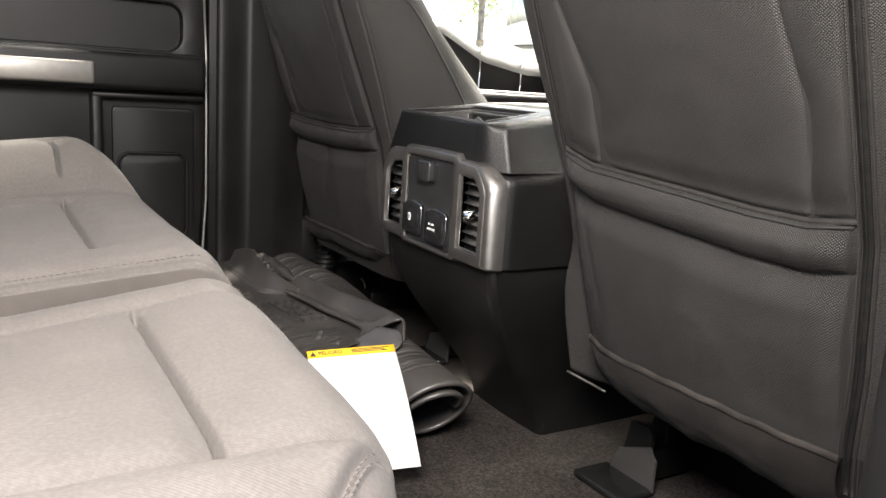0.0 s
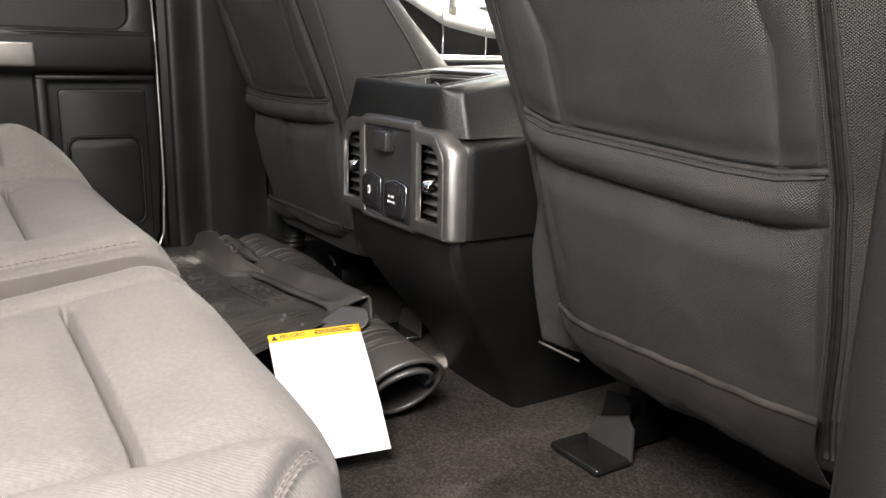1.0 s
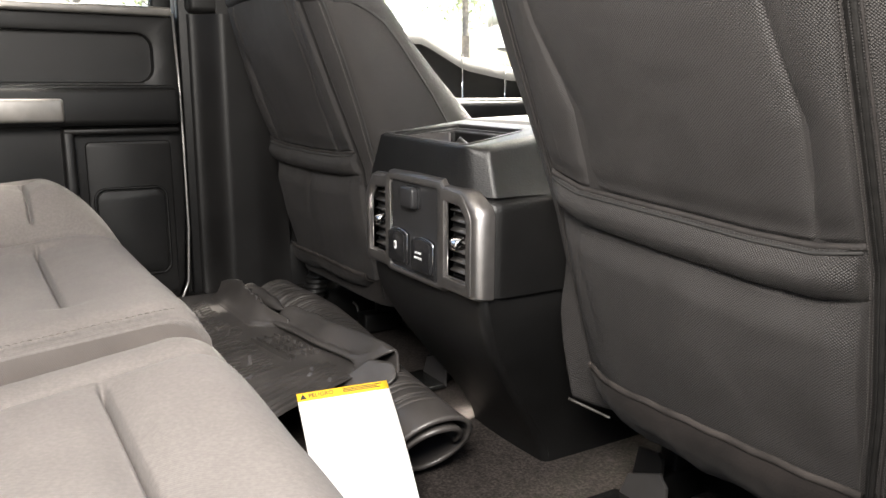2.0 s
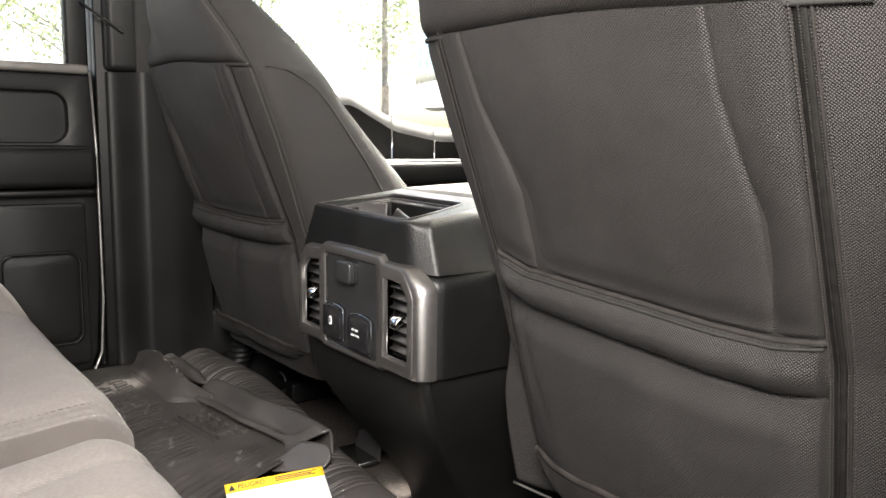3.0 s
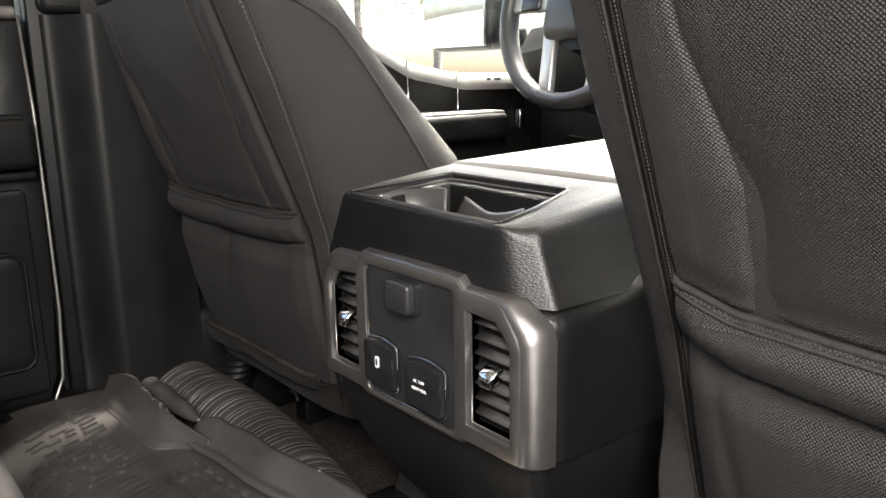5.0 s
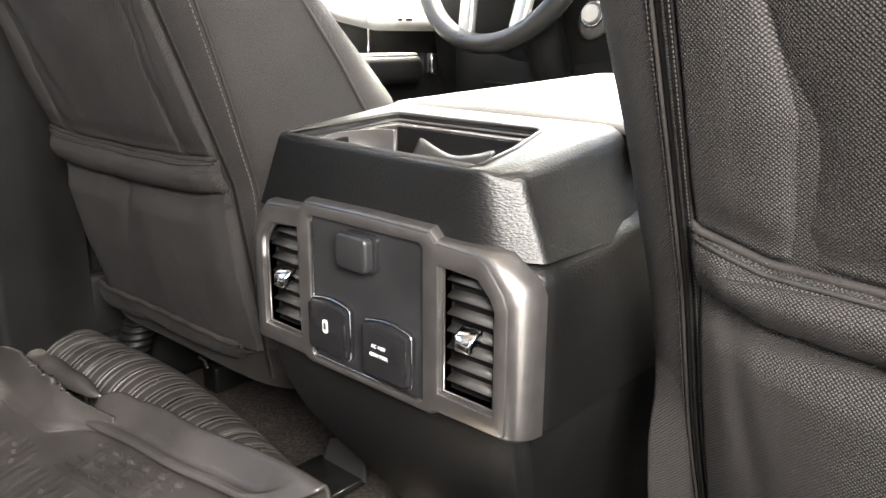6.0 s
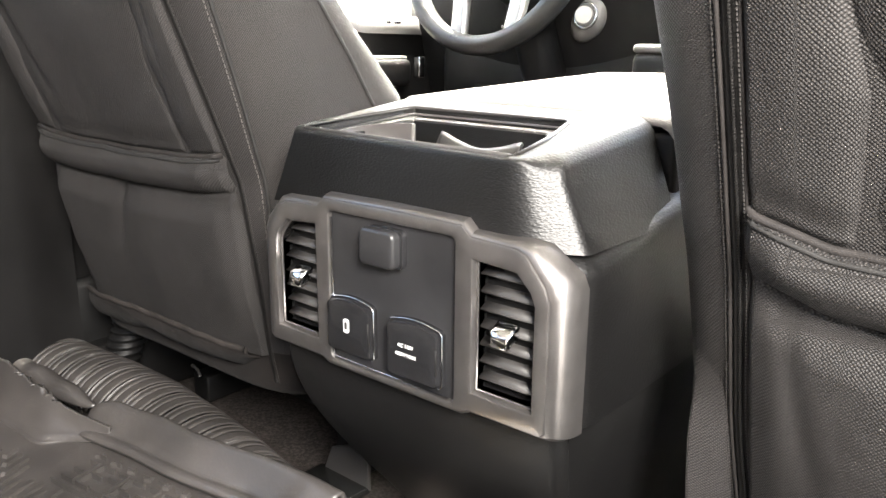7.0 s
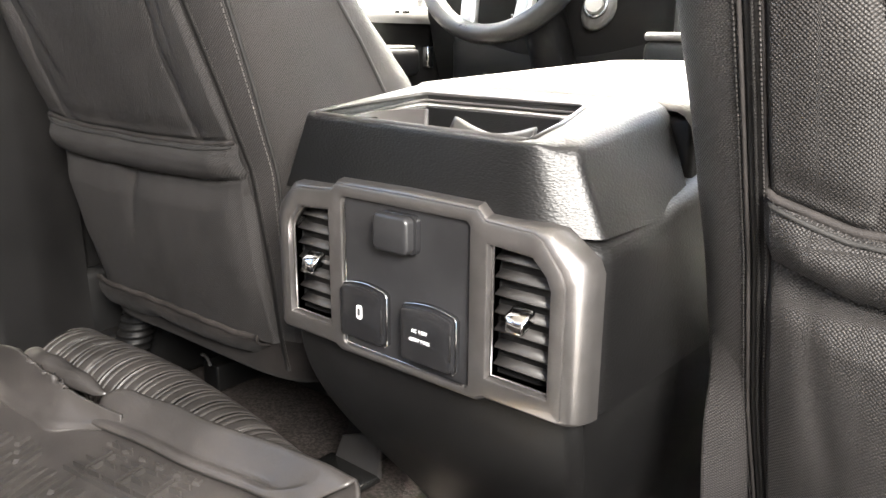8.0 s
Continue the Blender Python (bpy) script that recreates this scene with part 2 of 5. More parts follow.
def thick(bm, t=0.005):
    """Gives a sheet a second skin at a constant depth, closed round its border."""
    bm.normal_update()
    rim = [e for e in bm.edges if len(e.link_faces) == 1]
    faces = list(bm.faces)
    twin = {v: bm.verts.new(v.co - v.normal * t) for v in list(bm.verts)}
    for f in faces:
        bm.faces.new([twin[v] for v in reversed(f.verts)])
    for e in rim:
        a, b = e.verts
        bm.faces.new((a, b, twin[b], twin[a]))
    return finish(bm)


def tube(points, r, sides=8, flat=1.0, bm=None, closed=False):
    """A tube along points; flat squeezes it in its second direction."""
    out = bm or bmesh.new()
    pts = [Vector(p) for p in points]
    rings = []
    for i, p in enumerate(pts):
        d = (pts[(i + 1) % len(pts)] - pts[i - 1]) if closed else (pts[min(i + 1, len(pts) - 1)] - pts[max(i - 1, 0)])
        d.normalize()
        a = d.cross(Vector((0, 1, 0)))
        if a.length < 0.2:
            a = d.cross(Vector((1, 0, 0)))
        a.normalize()
        b = d.cross(a)
        rings.append([out.verts.new(p + a * (r * math.cos(2 * math.pi * k / sides)) + b * (r * flat * math.sin(2 * math.pi * k / sides))) for k in range(sides)])
    n = len(rings)
    for i in range(n if closed else n - 1):
        for k in range(sides):
            f = out.faces.new((rings[i][k], rings[(i + 1) % n][k], rings[(i + 1) % n][(k + 1) % sides], rings[i][(k + 1) % sides]))
            f.smooth = True
    if not closed:
        out.faces.new(rings[0][::-1])
        out.faces.new(rings[-1])
    return out


def prism(outline, y0, y1, r=0.003, seg=2, holes=()):
    """A plate with an outline in x and z, between two depths y, with rounded edges and through openings."""
    bm = bmesh.new()
    loops = []
    for pts in (outline, *holes):
        vs = [bm.verts.new((x, y0, z)) for x, z in pts]
        loops.append([bm.edges.new((vs[i], vs[(i + 1) % len(vs)])) for i in range(len(vs))])
    bmesh.ops.triangle_fill(bm, use_beauty=True, edges=[e for lp in loops for e in lp])
    front = list(bm.faces)
    ext = bmesh.ops.extrude_face_region(bm, geom=front)
    for v in [g for g in ext["geom"] if isinstance(g, bmesh.types.BMVert)]:
        v.co.y = y1
    bmesh.ops.recalc_face_normals(bm, faces=bm.faces)
    if r:
        rim = [e for e in bm.edges if len(e.link_faces) == 2 and e.calc_face_angle(0) > radians(60) and abs(e.verts[0].co.y - min(y0, y1)) < 1e-6 and abs(e.verts[1].co.y - min(y0, y1)) < 1e-6]
        bmesh.ops.bevel(bm, geom=rim, offset=r, segments=seg, affect="EDGES", profile=0.5)
    finish(bm)
    return sharp(bm, 30)


def rounded(x0, x1, z0, z1, r, n=5):
    """Outline of a rounded rectangle."""
    pts = []
    for cx, cz, a0 in ((x1 - r, z0 + r, -90), (x1 - r, z1 - r, 0), (x0 + r, z1 - r, 90), (x0 + r, z0 + r, 180)):
        pts += [(cx + r * math.cos(radians(a0 + 90 * k / n)), cz + r * math.sin(radians(a0 + 90 * k / n))) for k in range(n + 1)]
    return pts


def lerp_rows(rows, v):
    """Reads a table of (key, value), sorted by key, with smooth steps."""
    if v <= rows[0][0]:
        return rows[0][1]
    for (a, p), (b, q) in zip(rows, rows[1:]):
        if v <= b:
            return p + (q - p) * (v - a) / (b - a)
    return rows[-1][1]


def smooth01(v):
    v = max(0.0, min(1.0, v))
    return v * v * (3 - 2 * v)


def bell(v, w):
    return math.exp(-(v / w) ** 2)


def stitches(points, normal, every=0.006, length=0.004, r=0.0008):
    """Small thread stitches along a line."""
    bm = bmesh.new()
    pts = [Vector(p) for p in points]
    nrm = Vector(normal) * 0.0006
    carry = 0.0
    for a, b in zip(pts, pts[1:]):
        d = b - a
        n = d.length
        d.normalize()
        s = carry
        while s < n:
            tube([a + d * s + nrm, a + d * (s + length * 0.5) + nrm * 1.6, a + d * (s + length) + nrm], r, 5, bm=bm)
            s += every
        carry = s - n
    return bm


def line(fn, n=40):
    return [fn(i / n) for i in range(n + 1)]


# ---- cab shell ----
ground = solo("ground", grid(lambda a, b: (-600 + 1200 * a, -600 + 1200 * b, -0.78), 8, 8), GROUND, "pale gravel yard outside the truck", "ground", kind="structure")

floor = solo("floor", grid(lambda a, b: (-0.74 + 1.48 * a, -0.98 + 2.3 * b, 0.002 * noise.noise((a * 30, b * 40, 0))), 60, 90), CARPET, "dark brown-black looped carpet on the cab floor", "carpet", kind="structure")
solo("underbody", box(-0.80, 0.80, -1.05, 1.40, -0.10, -0.008, 0.01), PLASTIC, "black floor pan under the carpet", "floor pan", kind="structure")
solo("ceiling", box(-0.74, 0.74, -1.0, 0.50, 1.20, 1.24, 0.02), LINER, "light grey cloth headliner", "headliner", kind="structure")
solo("wall_back", box(-0.78, 0.78, -1.06, -1.0, 0.0, 0.97, 0.02), PLASTIC_GREY, "dark grey plastic back wall of the cab", "wall", kind="structure")
solo("wall_front", box(-0.78, 0.78, 1.36, 1.42, 0.0, 0.74, 0.02), PLASTIC, "black firewall trim ahead of the footwell", "wall", kind="structure")
for sx in (-1, 1):
    solo("sill", box(min(sx * 0.70, sx * 0.80), max(sx * 0.70, sx * 0.80), -0.98, 1.36, 0.0, 0.105, 0.015), PLASTIC, "black plastic door sill trim", "sill trim", kind="structure")
    solo("windscreen_pillar", tube([(sx * 0.78, 1.25, 0.70), (sx * 0.76, 0.90, 0.98), (sx * 0.72, 0.48, 1.21)], 0.035, 10), PLASTIC_GREY, "slanted grey windscreen pillar trim", "pillar", kind="structure")
    solo("rear_pillar", box(min(sx * 0.70, sx * 0.78), max(sx * 0.70, sx * 0.78), -1.05, -0.90, 0.0, 1.21, 0.02), PLASTIC_GREY, "grey rear cab pillar trim", "pillar", kind="structure")

# door pillars between front and rear doors: a rounded lower cover and an upper cover
def door_pillar(sx):
    pil = empty("door_pillar", sx * 0.76, -0.03, 0.10, "dark grey plastic centre pillar trim with a rounded ridge", "pillar", "centre pillars", "structure")

    out = 0.035 if sx > 0 else 0.0

    def lower(a, b):
        y = -0.116 + 0.196 * a
        x = 0.765 - 0.045 * smooth01((y + 0.110) / 0.06) + 0.012 * smooth01((y - 0.0) / 0.08)
        z = 0.06 + 0.642 * b
        if a < 0.02:
            x = 0.80
        return (sx * (x + out - 0.01 * bell(z - 0.06, 0.05)), y, z)

    part("lower_cover", grid(lower, 40, 20), PLASTIC_GREY, pil)
    part("upper_cover", box(min(sx * (0.735 + out), sx * (0.79 + out)), max(sx * (0.735 + out), sx * (0.79 + out)), -0.115, 0.03, 0.704, 1.21, 0.012, 3), PLASTIC_GREY, pil)
    part("core", box(min(sx * 0.775, sx * 0.80), max(sx * 0.775, sx * 0.80), -0.13, 0.08, 0.05, 1.21, 0.004), PLASTIC, pil)
    part("door_seal", box(min(sx * 0.803, sx * 0.835), max(sx * 0.803, sx * 0.835), -0.21, -0.134, 0.02, 0.70, 0.006, 2), PLASTIC, pil, "black rubber door seal")
    part("outer_flange", box(min(sx * 0.795, sx * 0.905), max(sx * 0.795, sx * 0.905), -0.132, -0.03, 0.02, 1.20, 0.012, 3), PILLAR_LIT, pil, "grey outer trim, lightened to paint daylight")
    part("anchor_cover", box(min(sx * 0.735, sx * 0.765), max(sx * 0.735, sx * 0.765), 0.070, 0.17, 0.06, 0.205, 0.018, 3), PLASTIC, pil)
    strap = [(-0.086 - 0.013 * k, 0.776 + 0.0085 * k) for k in range(7)]
    part("belt_guide", tube([(sx * 0.731, y, z) for y, z in strap], 0.006, 8, 0.5), PLASTIC, pil, "black slanted belt guide")
    return pil


door_pillar(-1)
door_pillar(1)


# lap and shoulder belt webbing hanging beside the driver seat
def seat_belt():
    belt = empty("seat_belt", -0.729, -0.048, 0.694, "black woven seat belt hanging by the pillar", "seat belt")

    def web(a, b):
        z = 0.694 + 0.46 * b
        return (-0.729 + 0.002 * math.sin(7 * b), -0.064 + 0.032 * a, z)
    bm = grid(web, 6, 40)
    bmesh.ops.solidify(bm, geom=list(bm.faces), thickness=0.0015)
    part("webbing", finish(bm), SEAM, belt)
    part("top_anchor", box(-0.735, -0.715, -0.072, -0.024, 1.130, 1.170, 0.006, 2), PLASTIC, belt)
    return belt


seat_belt()


def pane(name, pts, parent=None, label=""):
    bm = bmesh.new()
    vs = [bm.verts.new(p) for p in pts]
    bm.faces.new(vs)
    ext = bmesh.ops.extrude_face_region(bm, geom=list(bm.faces))
    nrm = (Vector(pts[1]) - Vector(pts[0])).cross(Vector(pts[2]) - Vector(pts[0])).normalized() * 0.004
    for v in [g for g in ext["geom"] if isinstance(g, bmesh.types.BMVert)]:
        v.co += nrm
    finish(bm, False)
    ob = part(name, bm, GLASS, parent, label) if parent else solo(name, bm, GLASS, label, "window", kind="structure")
    ob.visible_shadow = False
    return ob


pane("windscreen", [(-0.74, 1.25, 0.72), (0.74, 1.25, 0.72), (0.70, 0.50, 1.21), (-0.70, 0.50, 1.21)], None, "clear windscreen glass")


# ---- left rear door ----
def rear_door():
    door = empty("door_1", -0.78, -0.55, 0.08, "closed black plastic rear door panel with silver pull handle", "door", "doors", "structure")
    X = -0.765
    hole = rounded(-0.80, -0.187, 0.563, 0.660, 0.03)
    outline = [(-0.92, 0.10), (-0.165, 0.10), (-0.150, 0.14), (-0.140, 0.30), (-0.137, 0.62), (-0.142, 0.690), (-0.150, 0.700), (-0.92, 0.700)]
    # plates are cut in y and z, then turned to face the cab
    turn = Matrix(((0, 1, 0, 0), (1, 0, 0, 0), (0, 0, 1, 0), (0, 0, 0, 1)))

    def plate(pts, x_face, x_back, r=0.004, holes=()):
        bm = prism(pts, -x_face, -x_back, r, 2, holes)
        bm.transform(Matrix.Scale(-1, 4, (0, 1, 0)))
        bm.transform(turn)
        finish(bm)
        return sharp(bm, 30)

    part("panel", plate(outline, X, -0.80, 0.006, [hole]), PLASTIC_GREY, door)
    part("recess", plate(rounded(-0.81, -0.177, 0.553, 0.670, 0.03), -0.79, -0.80, 0.0), PLASTIC_GREY, door, "shadowed recess behind the armrest")
    part("armrest", box(-0.80, -0.705, -0.90, -0.150, 0.480, 0.553, 0.012, 3), PLASTIC, door)
    part("armrest_pad", box(-0.79, -0.715, -0.90, -0.160, 0.548, 0.558, 0.004, 2), GRAIN, door)
    part("pull_handle", box(-0.74, -0.695, -0.62, -0.368, 0.488, 0.532, 0.006, 3), SATIN, door, "satin silver pull handle bar")
    part("ledge", box(-0.775, -0.735, -0.370, -0.150, 0.462, 0.474, 0.004, 2), PLASTIC_GREY, door)
    part("ledge_post", box(-0.775, -0.735, -0.372, -0.350, 0.14, 0.470, 0.006, 2), PLASTIC_GREY, door)
    part("lower_panel", plate(rounded(-0.330, -0.165, 0.12, 0.445, 0.01), -0.755, -0.770, 0.004), PLASTIC_GREY, door)
    part("speaker_grille", plate(rounded(-0.316, -0.184, 0.17, 0.345, 0.02), -0.751, -0.758, 0.003), PLASTIC, door)
    rim = [(-0.752, y, z) for y, z in rounded(-0.320, -0.180, 0.165, 0.350, 0.022)]
    part("grille_rim", tube(rim, 0.003, 6, closed=True), PLASTIC, door)
    # sunlight along the ledge is put into this pale material
    part("window_ledge", box(-0.80, -0.745, -0.92, -0.148, 0.694, 0.712, 0.006, 3), SATIN, door, "window ledge, sunlight painted as pale satin")
    part("weatherstrip", tube([(-0.752, -0.146, 0.70), (-0.750, -0.141, 0.56), (-0.750, -0.140, 0.42), (-0.750, -0.140, 0.25), (-0.750, -0.147, 0.14), (-0.752, -0.165, 0.095)], 0.0026, 6), ALU, door, "thin pale weatherstrip edge")
    part("window_post", box(-0.795, -0.760, -0.185, -0.145, 0.70, 1.21, 0.006), PLASTIC, door)
    part("window_top", box(-0.795, -0.755, -0.93, -0.145, 1.17, 1.22, 0.006), PLASTIC, door)
    pane("window_pane", [(-0.782, -0.92, 0.70), (-0.782, -0.18, 0.70), (-0.770, -0.18, 1.18), (-0.770, -0.92, 1.18)], door)
    return door


rear_door()


# ---- front doors ----
def front_door(sx, name):
    door = empty(name, sx * 0.78, 0.55, 0.08, "closed front door panel with dipped window line", "door", "doors", "structure")
    belt = [(0.08, 0.69), (0.44, 0.69), (0.56, 0.63), (0.70, 0.605), (1.20, 0.60)]

    def skin(a, b):
        y = 0.085 + 1.165 * a
        top = lerp_rows(belt, y)
        z = 0.10 + (top - 0.10) * min(1.0, b / 0.85)
        x = 0.775 - 0.02 * smooth01((z - top + 0.07) / 0.07)
        if b > 0.85:
            x, z = 0.755 + 0.06 * (b - 0.85) / 0.15, top - 0.012
        return (sx * x, y, z)

    def shoulder(a, b):
        """The padded top of the door under the glass, rolling over towards the cab."""
        y = 0.085 + 1.165 * a
        top = lerp_rows(belt, y)
        q = math.pi / 2 * min(1.0, b / 0.7)
        x = 0.748 + 0.030 * (1 - math.cos(q)) + 0.040 * max(0.0, b - 0.7) / 0.3
        return (sx * x, y, top - 0.034 + 0.036 * math.sin(q))

    part("panel", grid(skin, 60, 30), PLASTIC_GREY, door)
    # daylight on the door top is put into the pad's pale colour
    part("top_pad", grid(shoulder, 60, 14), LID, door, "soft padded door top, daylight painted as pale grey")
    part("armrest", box(min(sx * 0.69, sx * 0.79), max(sx * 0.69, sx * 0.79), 0.16, 0.785, 0.468, 0.522, 0.014, 3), PLASTIC, door)
    part("armrest_top", box(min(sx * 0.70, sx * 0.78), max(sx * 0.70, sx * 0.78), 0.30, 0.778, 0.518, 0.527, 0.004, 2), ALU, door, "pale switch panel on the armrest")
    for y in (0.770, 0.792, 0.800):
        part("lock_switch", box(min(sx * 0.744, sx * 0.752), max(sx * 0.744, sx * 0.752), y, y + 0.006, 0.590, 0.595, 0.001, 1), GLOSS_BLACK, door)
    for y in (0.556, 0.688):
        z = lerp_rows(belt, y)
        part("trim_strip", tube([(sx * 0.752, y, z + 0.004), (sx * 0.756, y + 0.004, z - 0.05), (sx * 0.762, y + 0.006, z - 0.12)], 0.0035, 6), CHROME, door)
    bm = box(min(sx * 0.755, sx * 0.775), max(sx * 0.755, sx * 0.775), 0.875, 0.895, 0.478, 0.525, 0.004, 2)
    part("door_handle", bm, CHROME, door)
    pane("window_pane", [(sx * 0.79, 0.09, 0.60), (sx * 0.79, 1.20, 0.60), (sx * 0.77, 0.90, 0.98), (sx * 0.745, 0.54, 1.19), (sx * 0.745, 0.09, 1.19)], door)
    return door


front_door(-1, "door_2")
front_door(1, "door_3")


# ---- centre console ----
def console():
    con = empty("centre_console", 0.0, 0.1, 0.0, "black centre console with pewter rear vent bezel and cup tray", "console")

    # tapered lower body
    def body(a, b):
        z = 0.289 * b
        hw = 0.100 + 0.055 * smooth01(b * 1.05)
        yr = 0.165 - 0.155 * smooth01(b) ** 0.8
        r = 0.014
        pts = [(hw, 0.62), (hw, yr + r)] + [(hw - r + r * math.cos(radians(-q)), yr + r + r * math.sin(radians(-q))) for q in (15, 30, 45, 60, 75)]
        pts += [(hw - r, yr), (hw / 2, yr - 0.002), (0, yr - 0.003)]
        pts = pts + [(-x, y) for x, y in pts[-2::-1]]
        k = a * (len(pts) - 1)
        i = min(int(k), len(pts) - 2)
        x = pts[i][0] + (pts[i + 1][0] - pts[i][0]) * (k - i)
        y = pts[i][1] + (pts[i + 1][1] - pts[i][1]) * (k - i)
        return (x, y, z)

    part("lower_body", grid(body, 36, 24), PLASTIC, con)
    part("body_seam", tube([Vector(body(0.100, 0.04 + 0.95 * k / 20)) for k in range(21)], 0.0007, 6), PLASTIC, con, "thin panel gap")
    # middle shell, behind the bezel
    def padded(a, b):
        """The side panel, rolled over at its top like a cushion."""
        if b < 0.5:
            z, w = 0.291 + (0.402 - 0.291) * b / 0.5, 0.163
        else:
            q = math.pi / 2 * (b - 0.5) / 0.5
            z, w = 0.402 + 0.024 * math.sin(q), 0.163 - 0.030 * (1 - math.cos(q))
        r, near = 0.03, 0.012 + 0.5 * (0.163 - w)
        pts = [(w, 0.62), (w, 0.35), (w, 0.2), (w, near + r)] + [(w - r + r * math.cos(radians(-q)), near + r + r * math.sin(radians(-q))) for q in (15, 30, 45, 60, 75)] + [(w - r, near), (0, near)]
        pts = pts + [(-x, y) for x, y in pts[-2::-1]]
        k = a * (len(pts) - 1)
        i = min(int(k), len(pts) - 2)
        y = pts[i][1] + (pts[i + 1][1] - pts[i][1]) * (k - i)
        return (pts[i][0] + (pts[i + 1][0] - pts[i][0]) * (k - i), y, z + 0.045 * smooth01((y - 0.03) / 0.3) * smooth01((b - 0.2) / 0.4))
    part("middle_shell", grid(padded, 60, 24), GRAIN, con, "grained black padded side panel")
    # grained upper cover: a raked rear face, a broad facet at one corner, the tray let into its top
    low = [(0.160, 0.165), (0.160, 0.026), (0.117, 0.004), (-0.150, 0.004), (-0.160, 0.016), (-0.160, 0.165)]
    high = [(0.136, 0.165), (0.135, 0.033), (0.107, 0.009), (-0.125, 0.009), (-0.135, 0.019), (-0.135, 0.165)]
    well = [(0.076, 0.126), (0.083, 0.120), (0.097, 0.066), (0.102, 0.022), (0.097, 0.0155), (-0.117, 0.0150), (-0.121, 0.019), (-0.100, 0.122), (-0.092, 0.130)]

    def eased(poly, i, size, n=8):
        """Turns one corner of an outline into a soft curve."""
        p, q, r = Vector(poly[i - 1]), Vector(poly[i]), Vector(poly[i + 1])
        a, b = q + (p - q).normalized() * size, q + (r - q).normalized() * size
        arc = [tuple(a * (1 - t) ** 2 + q * 2 * t * (1 - t) + b * t * t) for t in [k / n for k in range(n + 1)]]
        return poly[:i] + arc + poly[i + 1:]
    low, high = eased(eased(low, 2, 0.022), 1, 0.006, 5), eased(eased(high, 2, 0.016), 1, 0.006, 5)

    def top_z(x, y):
        return 0.4835 + 0.135 * (y - 0.01) + (0.003 - 0.028 * (x + 0.117) / 1.0 * 0.5 if y < 0.023 and x < 0.10 else 0.0)
    cover_bm = bmesh.new()
    rings = [[cover_bm.verts.new((x, y, 0.4215)) for x, y in low]]
    for q in (0, 22, 45, 68, 90):
        ring = []
        for x, y in high:
            size = 0.004 + 0.015 * smooth01((x - 0.108) / 0.022)
            d = Vector((-0.010 - x, 0.090 - y)).normalized() * size * (1 - math.cos(radians(q)))
            ring.append(cover_bm.verts.new((x + d.x, y + d.y, top_z(x, y) - size * (1 - math.sin(radians(q))))))
        rings.append(ring)
    count = len(low)
    for lo_, hi_ in zip(rings, rings[1:]):
        for i in range(count):
            j = (i + 1) % count
            cover_bm.faces.new((lo_[i], lo_[j], hi_[j], hi_[i]))
    hole = [cover_bm.verts.new((x, y, top_z(x, y))) for x, y in well]
    es = [cover_bm.edges.get((rings[-1][i], rings[-1][(i + 1) % count])) for i in range(count)] + [cover_bm.edges.new((hole[i], hole[(i + 1) % len(hole)])) for i in range(len(hole))]
    bmesh.ops.triangle_fill(cover_bm, use_beauty=True, edges=es)
    finish(cover_bm, False)
    part("upper_cover", sharp(finish(cover_bm), 50), GRAIN, con, "pebble-grained black vinyl upper cover")
    part("tray_rim", tube([(x, y, top_z(x, y) + 0.0003) for x, y in well], 0.0020, 6, closed=True), TRAY, con)

    def shrunk(g):
        return [(-0.012 + (x + 0.012) * (1 - g / 0.105), 0.072 + (y - 0.072) * (1 - g / 0.056)) for x, y in well]
    part("inner_rim", tube([(x, y, top_z(x, y) - 0.0052) for x, y in shrunk(0.0045)], 0.0014, 6, closed=True), TRAY, con)
    walls = bmesh.new()
    levels = [[walls.verts.new((x, y, top_z(x, y) - z)) for x, y in pts] for pts, z in ((well, 0.0), (shrunk(0.003), 0.0035), (shrunk(0.0045), 0.0065), (shrunk(0.0120), 0.0078), (shrunk(0.0135), 0.0095), (shrunk(0.015), 0.070))]
    k = len(well)
    for lo_, hi_ in zip(levels, levels[1:]):
        for i in range(k):
            walls.faces.new((lo_[i], lo_[(i + 1) % k], hi_[(i + 1) % k], hi_[i]))
    walls.faces.new(levels[-1])
    part("tray_well", finish(walls, False), PLASTIC, con, "dark plastic cup tray well")

    def liner(a, b):
        q = radians(218 - 130 * a)
        y = 0.052 + 0.043 * math.sin(q)
        return (-0.062 + 0.043 * math.cos(q), y, top_z(0, 0.03 + 0.7 * y) - 0.006 - 0.058 * b)
    cup = grid(liner, 24, 2)
    bmesh.ops.solidify(cup, geom=list(cup.faces), thickness=0.003)
    part("cup_liner", cup, LINING, con, "satin grey curved cup wall")

    def fin(a, b):
        dip = bell(2 * a - 1.1, 0.55)
        horn = 0.005 * bell(a, 0.16) + 0.003 * bell(a - 1, 0.12)
        return (-0.024 + 0.084 * a + 0.004 * b, 0.088 - 0.034 * b - 0.006 * dip, 0.4815 - 0.044 * b ** 1.3 - 0.005 * dip * (1 - b) + horn * (1 - b) ** 2 - 0.010 * b * a)
    f = grid(fin, 24, 10)
    bmesh.ops.solidify(f, geom=list(f.faces), thickness=0.003)
    part("cup_divider", f, SLAT_DARK, con, "curved grey cup divider")
    # armrest lid
    def lid(a, b):
        x = -0.158 + 0.316 * a
        y = 0.168 + 0.402 * b
        e = min(a, 1 - a) * 0.316
        g = min(b, 1 - b) * 0.43
        drop = 0.035 * (1 - math.sqrt(max(0.0, 1 - max(0.0, 1 - e / 0.022) ** 2))) + 0.010 * (1 - math.sqrt(max(0.0, 1 - max(0.0, 1 - g / 0.006) ** 2)))
